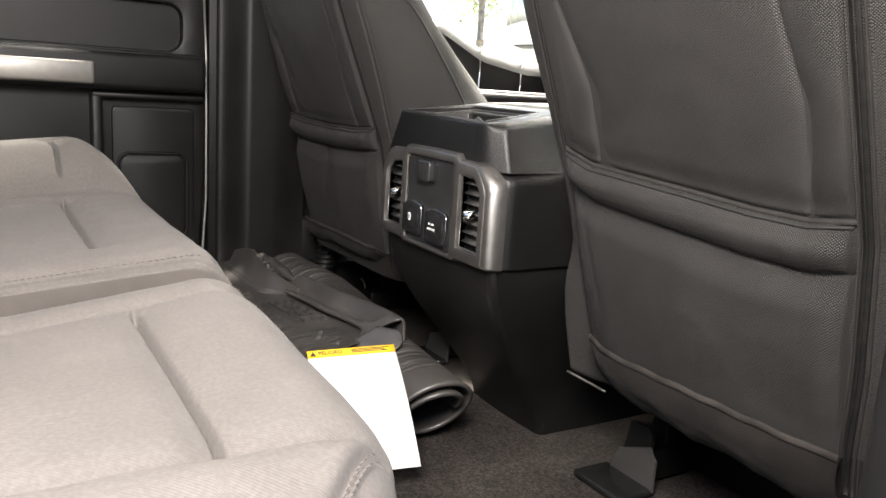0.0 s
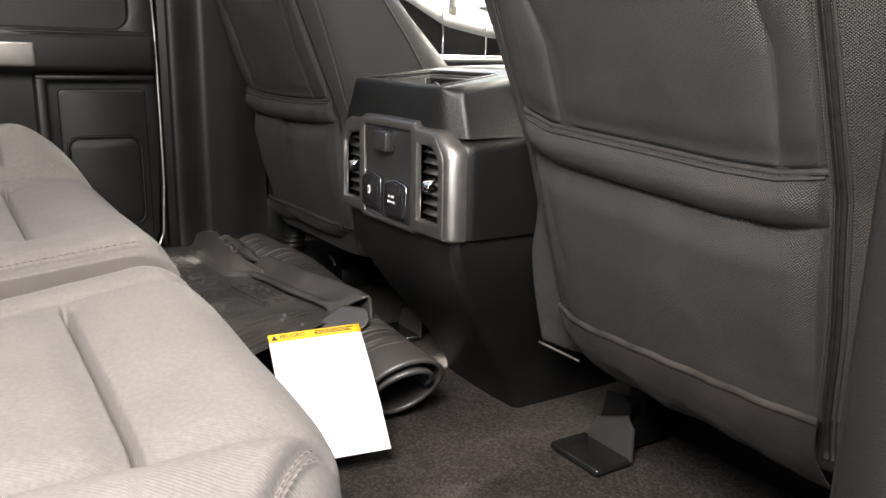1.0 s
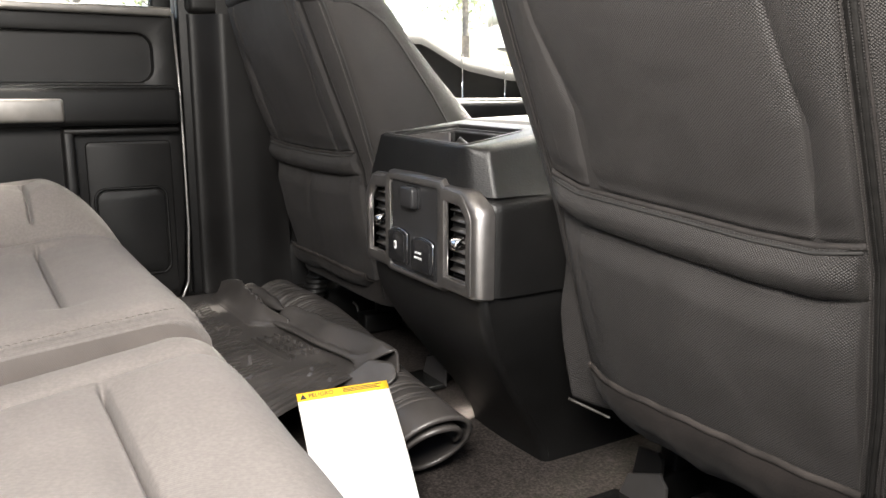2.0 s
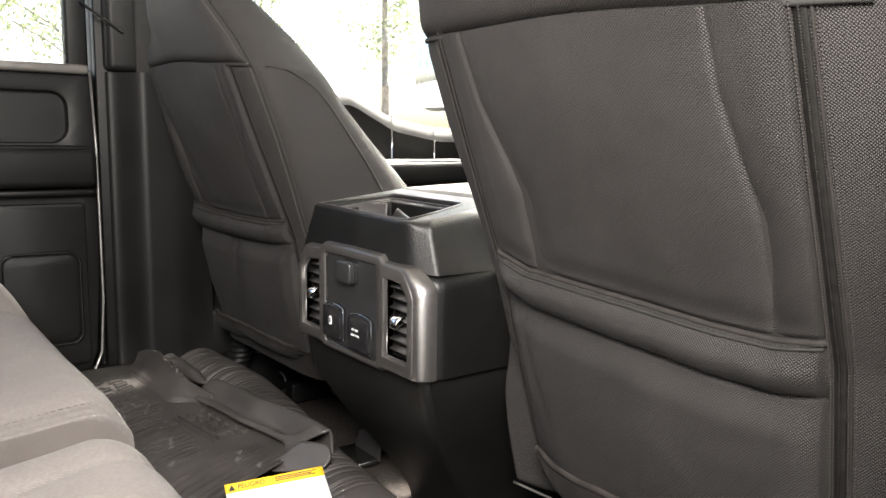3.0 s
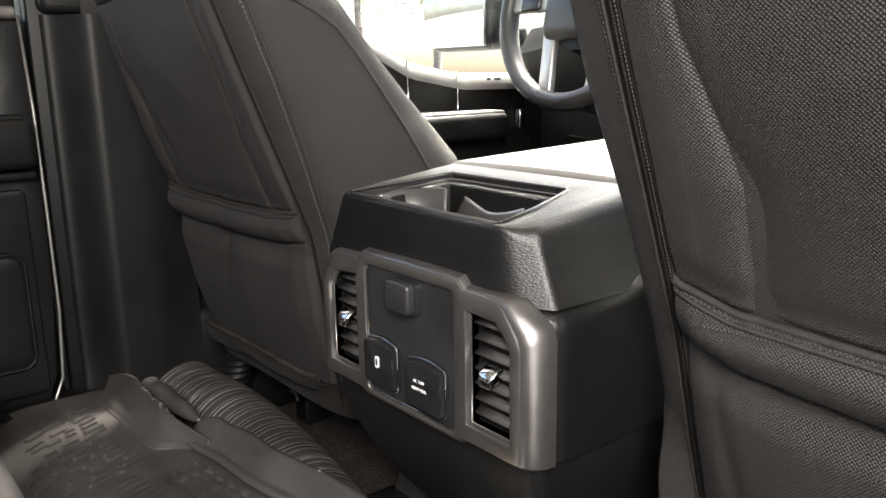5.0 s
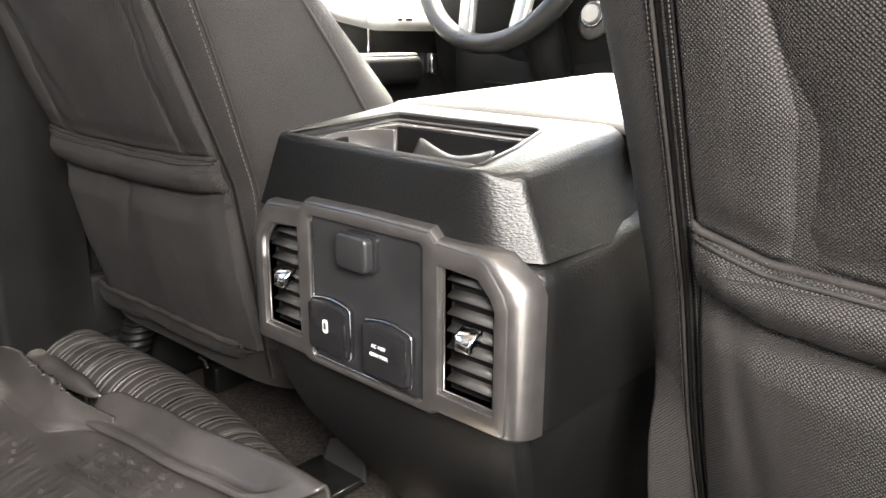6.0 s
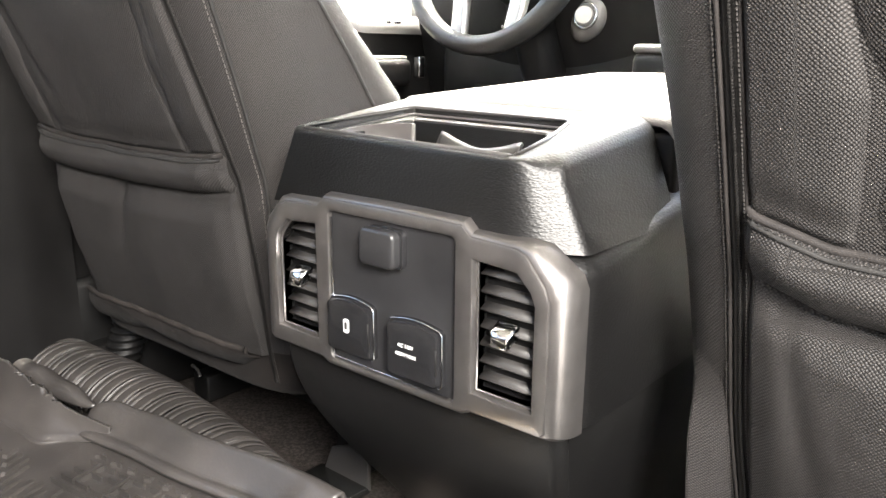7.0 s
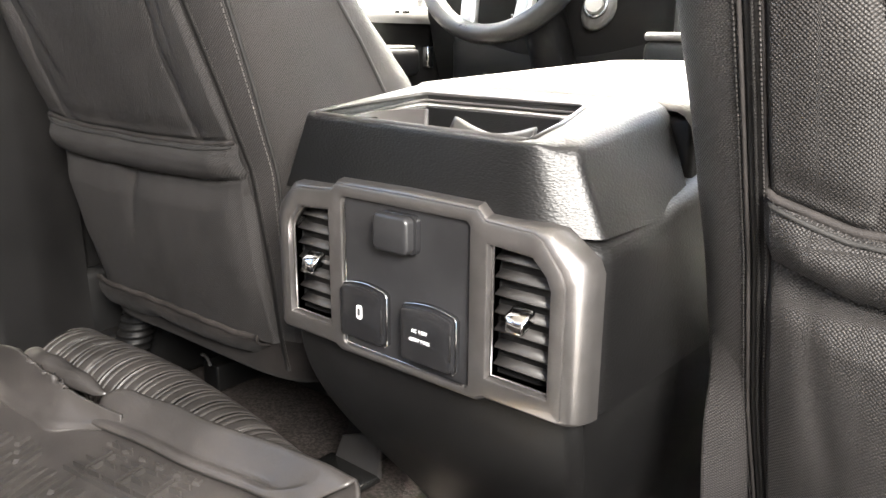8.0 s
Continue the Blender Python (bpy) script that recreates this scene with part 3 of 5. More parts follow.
        return (x, y, 0.5055 + 0.013 * b + 0.003 * math.sin(math.pi * a) - drop)
    # lid colour raised above dark vinyl to carry the windscreen light
    part("armrest_lid", grid(lid, 50, 90), LID, con, "smooth padded armrest lid, daylight painted as pale grey")
    part("lid_base", box(-0.152, 0.152, 0.172, 0.56, 0.42, 0.492, 0.006), PLASTIC, con)
    part("lid_hinge", box(-0.133, 0.133, 0.160, 0.172, 0.44, 0.4880, 0.002), GLOSS_BLACK, con)

    # pewter bezel: a flat face with a broad chamfer round it
    half = [(0.150, 0.296), (0.150, 0.392), (0.146, 0.402), (0.130, 0.422), (0.122, 0.426), (0.082, 0.428), (0.074, 0.435), (0.0, 0.436)]
    outline = half + [(-x, z) for x, z in half[-2::-1]] + [(-0.146, 0.293), (-0.082, 0.293), (-0.074, 0.289), (0.074, 0.289), (0.082, 0.293), (0.146, 0.293)]
    vent = [(0.085, 0.309), (0.138, 0.309), (0.138, 0.388), (0.134, 0.397), (0.122, 0.409), (0.085, 0.411)]
    mid = rounded(-0.068, 0.068, 0.295, 0.425, 0.005)
    vent_l = [(-x, z) for x, z in vent]
    bez = prism(outline, -0.006, 0.010, 0.0025, 2, [vent, vent_l, mid])
    n = len(outline)

    def chamfer(a, b):
        i = round(a * n) % n
        x, z = outline[i]
        side_ = smooth01((abs(x) - 0.105) / 0.045)
        up = 1 if z > 0.36 else -1
        gx, gz = 0.0145 * side_, (0.004 + 0.004 * side_ * (up > 0)) * up * (1.0 if not (0.30 < z < 0.39) else 0.0)
        ang = radians(90 * b)
        return (x + math.copysign(gx, x) * math.sin(ang), -0.004 + 0.026 * (1 - math.cos(ang)) * (0.5 + 0.5 * side_), z + gz * math.sin(ang))
    ring = grid(chamfer, n, 6, closed_u=True)
    add(bez, ring)
    part("bezel", sharp(finish(bez), 32), PEWTER, con, "pewter grey painted vent surround")
    part("outlet_panel", prism(rounded(-0.070, 0.070, 0.292, 0.427, 0.005), -0.001, 0.012, 0.0), PANEL_BLACK, con, "smooth black outlet panel")
    part("panel_edge", tube([(-0.066, -0.0035, 0.420), (-0.066, -0.0035, 0.297), (0.062, -0.0035, 0.2955)], 0.0011, 6), CHROME, con)

    for s in (-1, 1):
        v = part("vent", prism([(s * x, z) for x, z in vent], 0.045, 0.050, 0.0), PLASTIC, con, "black louvred air vent")
        rim_pts = [(s * (0.111 + (x - 0.111) * 0.985), 0.0005, 0.359 + (z - 0.359) * 0.985) for x, z in vent]
        part("vent_rim", tube(rim_pts, 0.0016, 6, closed=True), PEWTER, v)
        bm = bmesh.new()
        for (x0, z0), (x1, z1) in zip(vent, vent[1:] + vent[:1]):
            a = [bm.verts.new((s * x0, 0.0, z0)), bm.verts.new((s * x1, 0.0, z1)), bm.verts.new((s * x1, 0.047, z1)), bm.verts.new((s * x0, 0.047, z0))]
            bm.faces.new(a)
        part("vent_duct", finish(bm, False), PLASTIC, v)
        for k in range(7):
            zc = 0.318 + 0.0136 * k
            x1 = 0.137 if zc < 0.39 else 0.128

            def slat(a, b, zc=zc, x1=x1):
                return (s * (0.085 + (x1 - 0.085) * a), 0.004 + 0.020 * b, zc + 0.011 * b)
            f = grid(slat, 1, 3)
            bmesh.ops.solidify(f, geom=list(f.faces), thickness=0.0016)
            part("slat", f, SLAT, v)
        tab = box(s * 0.111 - 0.0100, s * 0.111 + 0.0100, -0.009, 0.006, 0.3525, 0.3635, 0.003, 2)
        for q in tab.verts:
            q.co.z += (q.co.y + 0.004) * 0.6
            if q.co.y < -0.006:
                q.co.x = s * 0.111 + (q.co.x - s * 0.111) * 0.75
        part("vent_tab", tab, CHROME, v, "chrome vent tab")
    # covers
    plug = part("socket_cap", prism(rounded(-0.024, 0.014, 0.390, 0.420, 0.006), -0.014, -0.002, 0.003, 3), PANEL_BLACK, con, "square black socket cap")
    part("cap_lip", prism(rounded(-0.022, 0.017, 0.389, 0.421, 0.006), -0.006, -0.001, 0.001), GLOSS_BLACK, plug)
    def cover(name, x0, x1, z0, z1, label):
        def pts(g):
            a0, a1, b0, b1 = x0 - g, x1 + g, z0 - g, z1 + g
            out = [(a0, b0 + 0.003), (a0 + 0.003, b0), (a1 - 0.003, b0), (a1, b0 + 0.003), (a1, b1 - 0.003)]
            return out + [(a1 - 0.003 - (a1 - a0 - 0.006) * k / 8, b1 + 0.0035 * math.sin(math.pi * k / 8)) for k in range(9)] + [(a0, b1 - 0.003)]
        c = part(name, prism(pts(0.0), -0.010, -0.002, 0.0022, 2), GLOSS_BLACK, con, label)
        part("cover_back", prism(pts(0.0018), -0.005, -0.001, 0.0008, 1), GLOSS_BLACK, c)
        edge = [(x, -0.0052, z) for x, z in pts(0.0016)[2:14]]
        part("cover_edge", tube(edge, 0.0006, 6), CHROME, c)
        part("finger_grip", box(x1 - 0.0016, x1 - 0.0004, -0.0100, -0.0078, z0 + 0.010, z1 - 0.012, 0.0004, 1), PLASTIC_GREY, c)
        return c
    usb = cover("usb_cover", -0.068, -0.018, 0.306, 0.350, "hinged gloss black port cover with white mark")
    part("port_mark", prism(rounded(-0.0465, -0.0405, 0.325, 0.337, 0.002), -0.0108, -0.0098, 0.0), WHITE_PRINT, usb)
    part("port_mark_core", prism(rounded(-0.0450, -0.0420, 0.328, 0.3345, 0.001), -0.0112, -0.0107, 0.0), INK, usb)
    ac = cover("outlet_cover", 0.002, 0.055, 0.303, 0.347, "hinged gloss black outlet cover with white lettering")
    for text, z in (("AC 110V", 0.3290), ("400W MAX", 0.3215)):
        c = bpy.data.curves.new("lettering", "FONT")
        c.body, c.size, c.align_x, c.extrude = text, 0.0044, "CENTER", 0.0002
        c.materials.append(WHITE_PRINT)
        t = new("lettering", c)
        t.matrix_world = Matrix.Translation(Vector((0.0235, -0.0103, z)) - base_of(ac)) @ pose(0, 0, 0, 90, 0, 0)
        t.parent = ac
    return con


console()


# ---- front seats ----
BACK_LEAN, FRONT = 0.375, [(0.10, 0.33), (0.30, 0.33), (0.40, 0.312), (0.502, 0.255), (0.54, 0.217), (0.581, 0.174), (0.63, 0.128), (0.683, 0.086), (0.767, 0.018), (0.83, -0.035), (0.87, -0.078)]
WIDE = [(0.16, 0.228), (0.26, 0.246), (0.45, 0.2515), (0.60, 0.2535), (0.68, 0.247), (0.73, 0.224), (0.77, 0.192), (0.81, 0.152), (0.84, 0.105), (0.865, 0.04)]


def rear_face(z):
    if z < 0.42:
        return 0.05125 + 0.155 * (0.42 - z)
    return 0.04 + BACK_LEAN * (0.45 - z) + (0.25 * (z - 0.78) if z > 0.78 else 0.0)


def front_seat(side, name_label):
    cx = side * 0.4425
    seat = empty("front_seat", cx, 0.35, 0.0, name_label, "car seat", "front seats")
    # the driver seat is slid a little further back
    back = 0.0 if side > 0 else -0.018

    def front_y(z):
        return lerp_rows(FRONT, z)

    def wrap(u, z):
        """How far the lower inner corner of the near seat is drawn forward."""
        return 0.12 * max(0.0, 0.42 - z) * smooth01((-u - 0.09) / 0.10) if side > 0 else 0.0

    def fuller(u, z):
        """The padded outer edge of the driver seat."""
        return lerp_rows([(0.22, -0.006), (0.305, -0.010), (0.42, -0.014), (0.525, -0.011), (0.62, -0.004), (0.70, 0.004), (0.73, 0.016), (0.77, 0.032), (0.82, 0.050)], z) * smooth01((u - 0.03) / 0.14) if side < 0 else 0.0

    def skin_y(u, z):
        w, yb, yf = lerp_rows(WIDE, z), rear_face(z) + back, front_y(z)
        yf = max(yf, yb + 0.03)
        c = min(1.0, abs(u) / w) ** (1 / 0.36)
        return (yb + yf) / 2 - (yf - yb) / 2 * math.sqrt(max(0.0, 1 - c * c)) ** 0.45 + wrap(u, z) + fuller(u, z)

    def skin(a, b):
        z = 0.172 + 0.693 * b
        w, yb, yf = lerp_rows(WIDE, z), rear_face(z) + back, front_y(z)
        yf = max(yf, yb + 0.03)
        ang = 2 * math.pi * a
        c, s = math.cos(ang), math.sin(ang)
        x = w * math.copysign(abs(c) ** 0.36, c)
        q = math.copysign(abs(s) ** (0.45 if s < 0 else 0.42), s)
        return (cx + x, (yb + yf) / 2 + (yf - yb) / 2 * q + ((wrap(side * x, z) + fuller(side * x, z)) * min(1.0, -2.5 * s) if s < 0 else 0.0), z)

    def capped(bm):
        bmesh.ops.holes_fill(bm, edges=[e for e in bm.edges if len(e.link_faces) == 1], sides=0)
        return bm

    def seam_u(z):
        """Where the stitched edge runs, off the middle line, on the inner side."""
        return lerp_rows([(0.30, 0.212), (0.45, 0.221), (0.57, 0.231), (0.69, 0.239), (0.86, 0.240)], z) * lerp_rows(WIDE, z) / 0.2535
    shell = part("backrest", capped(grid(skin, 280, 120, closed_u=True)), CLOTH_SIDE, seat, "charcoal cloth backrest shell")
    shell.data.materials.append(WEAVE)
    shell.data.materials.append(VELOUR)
    for f in shell.data.polygons:
        c = f.center + base_of(seat)
        v = seam_u(c.z) + 0.002
        if side < 0 and (c.x - cx) * -side > v and c.y > skin_y(-v, c.z) - 0.004:
            f.material_index = 1
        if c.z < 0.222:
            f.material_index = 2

    EDGE = 0.1855
    tuck_l = [(0.43, -0.1250), (0.45, -0.1245), (0.49, -0.122), (0.537, -0.120), (0.575, -0.131), (0.625, -0.1435), (0.70, -0.148)]
    tuck_r = [(0.43, 0.1405), (0.48, 0.143), (0.53, 0.144), (0.575, 0.135), (0.623, 0.127), (0.70, 0.125)]
    pocket = [(-0.190, 0.472), (-0.180, 0.463), (-0.135, 0.449), (-0.01, 0.441), (0.09, 0.434), (0.145, 0.433), (0.190, 0.440)]
    if side < 0:
        pocket = [(-0.190, 0.449), (-0.180, 0.446), (-0.135, 0.4415), (-0.01, 0.439), (0.09, 0.441), (0.145, 0.446), (0.190, 0.453)]

    def pocket_top(u):
        return lerp_rows(pocket, u)

    def crease(d, wide):
        """A pulled fold: a sharp valley with long soft flanks."""
        return math.exp(-math.sqrt(d * d + 0.0018 ** 2) / wide)

    def relief(u, z):
        """How far the cloth stands out from the shell."""
        d = 0.0
        edge = EDGE - abs(u)
        zp = pocket_top(u)
        ul, ur = lerp_rows(tuck_l, z), lerp_rows(tuck_r, z)
        above = smooth01((z - zp) / 0.004)
        high = smooth01((0.70 - z) / 0.10)
        pull = 0.0025 + (0.0105 if side > 0 else 0.0125) * high * bell(z - 0.525, 0.085)
        d += above * 0.004
        for k, at in ((0, u - ul), (1, ur - u)):
            # at is positive towards the middle of the back
            wide = (0.014 if at < 0 else 0.030) if k == 0 else (0.016 if at < 0 else 0.020)
            d -= above * pull * crease(at, wide)
            d -= above * 0.0022 * bell(at, 0.0022)
            # the cloth laps over itself there, always to the same side
            past = (u - (ul if k == 0 else ur)) * side
            d += above * (0.0012 + 0.0042 * bell(z - 0.50, 0.10)) * math.exp(-max(0.0, -past) / 0.026) * (1 - smooth01(past / 0.0022))
        if side < 0:
            # twin fold at the inner top, a soft slanting one by the outer edge
            d -= above * 0.005 * crease(u - lerp_rows([(0.45, -0.150), (0.56, -0.150), (0.62, -0.162), (0.70, -0.166)], z), 0.007) * smooth01((z - 0.50) / 0.08)
            d -= above * 0.012 * bell(u - lerp_rows([(0.50, 0.105), (0.60, 0.148), (0.66, 0.160)], z), 0.014) * bell(z - 0.575, 0.060)
        d += above * 0.006 * bell(z - 0.60, 0.07) * bell(u, 0.11)
        d -= above * 0.004 * bell(z - zp - 0.012, 0.012)
        roll = 0.0445 - 0.004 * bell(u + 0.19, 0.12) - (0.003 if side < 0 else 0.0)
        t = (zp - z) / roll
        if 0 <= t <= 1:
            d += 0.004 + 0.0155 * math.sin(math.pi * t ** 1.15) ** 0.8
        if t > 1:
            d += 0.003 + 0.009 * smooth01((t - 1) / 0.9) * smooth01((z - 0.218) / 0.10)
            if side < 0:
                d -= 0.009 * crease(u - 0.03 - 0.25 * (0.40 - z), 0.012) * smooth01((z - 0.28) / 0.10)
            else:
                d -= 0.003 * bell(u + 0.16 - 0.2 * (0.40 - z), 0.010) * smooth01((z - 0.24) / 0.08)
            d += 0.0025 * noise.noise((u * 16, z * 9 + side * 3, 7.0))
        d -= 0.0045 * bell(zp - roll - z, 0.0022)
        d -= 0.005 * bell(z - zp - 0.003, 0.003)
        # slack little puckers along the pocket seam
        d += 0.0012 * noise.noise((u * 60, z * 14, 2.0 + side)) * bell(z - zp + roll, 0.012)
        d *= smooth01(edge / 0.03) * 0.6 + 0.4
        d -= 0.008 * smooth01(1 - edge / 0.007)
        d += 0.0018 * noise.noise((u * 12 + side, z * 12, 3.0)) + 0.0007 * noise.noise((u * 40, z * 40, side))
        return d

    def face(u, z, lift=0.0):
        return (cx + side * u, skin_y(u, z) - 0.005 - relief(u, z) - lift, z)

    def seam_z(u):
        return 0.690 + (-0.010 if side > 0 else 0.014) * (u + 0.21) / 0.42 + 0.006 * bell(u, 0.12)

    part("back_panel", grid(lambda a, b: face(EDGE * (2 * a - 1), 0.220 + (seam_z(EDGE * (2 * a - 1)) - 0.220) * b), 240, 330), CLOTH, seat, "charcoal knit cloth back with a map pocket")
    part("pocket_cord", tube(line(lambda k: face(-0.183 + 0.366 * k, pocket_top(-0.183 + 0.366 * k) + 0.0012, 0.0030), 90), 0.0030, 8), CORD, seat, "cloth-covered pocket cord")
    part("pocket_seam", tube(line(lambda k: face(-0.182 + 0.364 * k, pocket_top(-0.182 + 0.364 * k) - 0.0034, 0.0012), 90), 0.0017, 6), SEAM, seat)
    part("pocket_stitching", stitches(line(lambda k: face(-0.182 + 0.364 * k, pocket_top(-0.182 + 0.364 * k) - 0.0004, 0.0046), 60), (0, -1, 0), 0.0050, 0.0024, 0.0004), SEAM, seat)

    def head(a, b):
        u0 = -1 + 2 * a
        z0 = seam_z(u0 * 0.244) + 0.001
        z = z0 + (0.862 - z0) * b
        u = u0 * (lerp_rows(WIDE, z) * 0.985)
        u = max(u, -seam_u(z))
        puff = -0.003 + 0.013 * math.sqrt(max(0.0, 1 - max(0.0, 1 - b / 0.10) ** 2))
        return (cx + side * u, skin_y(u, z) - puff * smooth01((1 - abs(u0)) / 0.08), z)
    part("head_section", grid(head, 80, 40), CLOTH_SIDE, seat, "plain cloth head section over the seam")
    part("upper_seam", tube(line(lambda k: (cx + side * (-0.232 + 0.464 * k), skin_y(-0.232 + 0.464 * k, seam_z(-0.232 + 0.464 * k)) - 0.0015, seam_z(-0.232 + 0.464 * k) - 0.001), 60), 0.0026, 6), SEAM, seat)
    # zips down both edges
    for e in (-1, 1):
        def at_zip(k, off=0.0, lift=0.0, e=e):
            z = 0.185 + 0.512 * k
            u = e * (0.1905 + off - 0.006 * smooth01((0.32 - z) / 0.12))
            return (cx + side * u, skin_y(u, z) - 0.0005 - lift, z)
        if side < 0:
            part("zip", tube(line(at_zip, 50), 0.0034, 8, 0.22), ZIP, seat, "black zip tape")
            part("zip_stitching", stitches(line(lambda k: at_zip(k, 0.0050, 0.0002), 50), (0, -1, 0), 0.0030, 0.0018, 0.0004), THREAD_DARK, seat)
            continue
        part("zip", tube(line(at_zip, 50), 0.0054, 8, 0.22), ZIP, seat, "black zip tape")
        coil = stitches(line(lambda k: at_zip(k, 0.0, 0.0014), 50), (0, -1, 0), 0.0021, 0.0013, 0.0012)
        part("zip_coil", coil, ZIP, seat)
        part("zip_welt", tube(line(lambda k: at_zip(k, 0.0078, 0.0006), 50), 0.0015, 6), CORD, seat)
        part("zip_binding", tube(line(lambda k: at_zip(k, -0.0060, 0.0014), 50), 0.0013, 6), CORD, seat)
        part("zip_stitching", stitches(line(lambda k: at_zip(k, 0.0112, 0.0), 50), (0, -1, 0), 0.0030, 0.0018, 0.0005), THREAD_DARK, seat)
        part("binding_stitching", stitches(line(lambda k: at_zip(k, -0.0052, 0.0034), 50), (0, -1, 0), 0.0028, 0.0016, 0.0005), THREAD_DARK, seat)
    def side_x(y, z):
        yb, yf = rear_face(z) + back, front_y(z)
        q = min(1.0, abs((y - (yb + yf) / 2) / ((yf - yb) / 2)))
        e = q ** (1 / (0.42 if y > (yb + yf) / 2 else 0.45))
        return lerp_rows(WIDE, z) * math.sqrt(max(0.0, 1 - e * e)) ** 0.36
    # inner side: stitched edge seam and curved piping
    def side_edge(z, off=0.0, lift=0.0008):
        v = seam_u(z) + off
        return (cx - side * v, skin_y(-v, z) - lift, z)
    if side < 0:
        part("edge_seam", tube([side_edge(0.30 + 0.0125 * i, 0.003, 0.0004) for i in range(44)], 0.0022, 6), SEAM, seat)
        part("edge_stitching", stitches([side_edge(0.34 + 0.0125 * i, -0.001, 0.0018 + 0.006 * smooth01((0.34 + 0.0125 * i - 0.685) / 0.02)) for i in range(40)], (-side * 0.5, -0.85, 0), 0.0055, 0.0036, 0.0007), THREAD, seat, "pale edge stitching")
    curve = [(0.30, 0.245), (0.40, 0.226), (0.45, 0.202), (0.498, 0.168), (0.545, 0.137), (0.589, 0.104), (0.63, 0.074), (0.656, 0.052), (0.672, 0.028), (0.682, 0.006), (0.686, -0.012), (0.686, -0.032)]
    if side < 0:
        part("side_piping", tube([(cx - side * (side_x(y, z) + 0.0004), y, z) for z, y in curve], 0.0022, 6), SEAM, seat)
        edge = [(0.46 + 0.012 * i) for i in range(30)]
        part("front_seam", stitches([(cx - side * (side_x(front_y(z) - 0.010, z) + 0.0006), front_y(z) - 0.010, z) for z in edge], (-side, 0, 0), 0.0060, 0.0044, 0.0014), SEAM, seat, "dark stitched front edge")
    # velour skirt at the foot of the back
    def skirt(a, b):
        u = -0.168 + 0.356 * a
        tall = (0.048 + 0.030 * a + 0.010 * math.sin(math.pi * min(1.0, 1.6 * a)) - 0.020 * (1 - smooth01(a / 0.10))) * (1.0 if side > 0 else 0.70)
        z = 0.228 - tall * b
        sag = 0.006 * noise.noise((a * 7 + side, b * 2.0, 5)) + 0.003 * noise.noise((a * 24, b * 5, 6))
        return (cx + side * u, skin_y(u, 0.226) - 0.010 - 0.010 * math.sin(math.pi * min(1.0, 0.15 + 0.75 * b)) + 0.034 * b ** 2.2 - sag * b, z)
    f = grid(skirt, 90, 18)
    bmesh.ops.solidify(f, geom=list(f.faces), thickness=0.003)
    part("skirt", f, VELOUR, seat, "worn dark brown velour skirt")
    part("skirt_hem", tube([Vector(skirt(k / 60, 0.03)) + Vector((0, -0.0015, 0.0006 * math.sin(k * 0.7))) for k in range(61)], 0.0040, 8, 0.55), HEM, seat, "rubbed pale hem fold")
    if side > 0:
        # side gusset beside the zip, curling in towards the shell
        brim = [(0.150, 0.122), (0.162, 0.115), (0.201, 0.105), (0.237, 0.097), (0.300, 0.088), (0.337, 0.088), (0.400, 0.100)]

        def gusset(a, b):
            z = 0.156 + 0.250 * b - 0.014 * (1 - a) * (1 - b) ** 3
            u0, u1 = -0.1975 + 0.006 * smooth01((0.32 - z) / 0.12), -0.2285 - 0.012 * smooth01((z - 0.30) / 0.10)
            u = u0 + (u1 - u0) * a
            y0 = skin_y(u0, max(z, 0.172)) - 0.002
            y1 = lerp_rows(brim, z)
            y = y0 + (y1 - y0) * a ** 1.6 - 0.005 * math.sin(math.pi * a) * (1 - b) + 0.030 * (1 - a) * (1 - b) ** 4
            sunk = smooth01((b - 0.45) / 0.50)
            return (cx + side * u, y + (skin_y(u, z) + 0.005 - y) * sunk, z)
        part("side_gusset", thick(grid(gusset, 14, 50), -0.003), CLOTH_SIDE, seat, "soft cloth gusset beside the zip")
        part("shell_edge", tube([(cx - 0.2295 + 0.0045 * k, 0.111 + 0.0064 * k, 0.156 - 0.0036 * k) for k in range(8)], 0.0018, 6), SATIN, seat, "pale plastic shell edge")

    # seat cushion and its frame
    def cushion(a, b):
        ang = 2 * math.pi * a
        c, s = math.cos(ang), math.sin(ang)
        prof = math.sin(math.pi * b) ** 0.22 if 0 < b < 1 else 0.0
        return (cx + 0.25 * prof * math.copysign(abs(c) ** 0.4, c), 0.45 + 0.24 * prof * math.copysign(abs(s) ** 0.4, s), 0.16 + 0.20 * b)
    part("seat_cushion", grid(cushion, 40, 20, closed_u=True), CLOTH_SIDE, seat)
    part("seat_base", box(cx - 0.225, cx + 0.225, 0.30, 0.62, 0.004, 0.15, 0.012), PLASTIC, seat)
    part("seat_pan", box(cx - 0.21, cx + 0.21, 0.22, 0.62, 0.10, 0.17, 0.01), PLASTIC, seat)
    for dx in (-0.17, 0.17):
        part("seat_rail", box(cx + dx - 0.02, cx + dx + 0.02, 0.20, 0.296, 0.006, 0.05, 0.004), PLASTIC, seat)
        part("rail_riser", box(cx + dx - 0.015, cx + dx + 0.015, 0.24, 0.296, 0.04, 0.12, 0.004), PLASTIC, seat)
    # rail end cover: a foot plate with an upright stepped web
    fx = side * 0.272
    cov = box(fx - 0.046, fx + 0.048, 0.128, 0.192, 0.003, 0.013, 0.004, 2)
    cover = part("rail_cover", cov, BRACKET, seat, "glossy dark rail end cover")
    web = prism([(fx - 0.036, 0.008), (fx + 0.048, 0.008), (fx + 0.048, 0.054), (fx + 0.040, 0.062), (fx + 0.036, 0.070), (fx - 0.020, 0.046)], 0.186, 0.191, 0.002, 2)
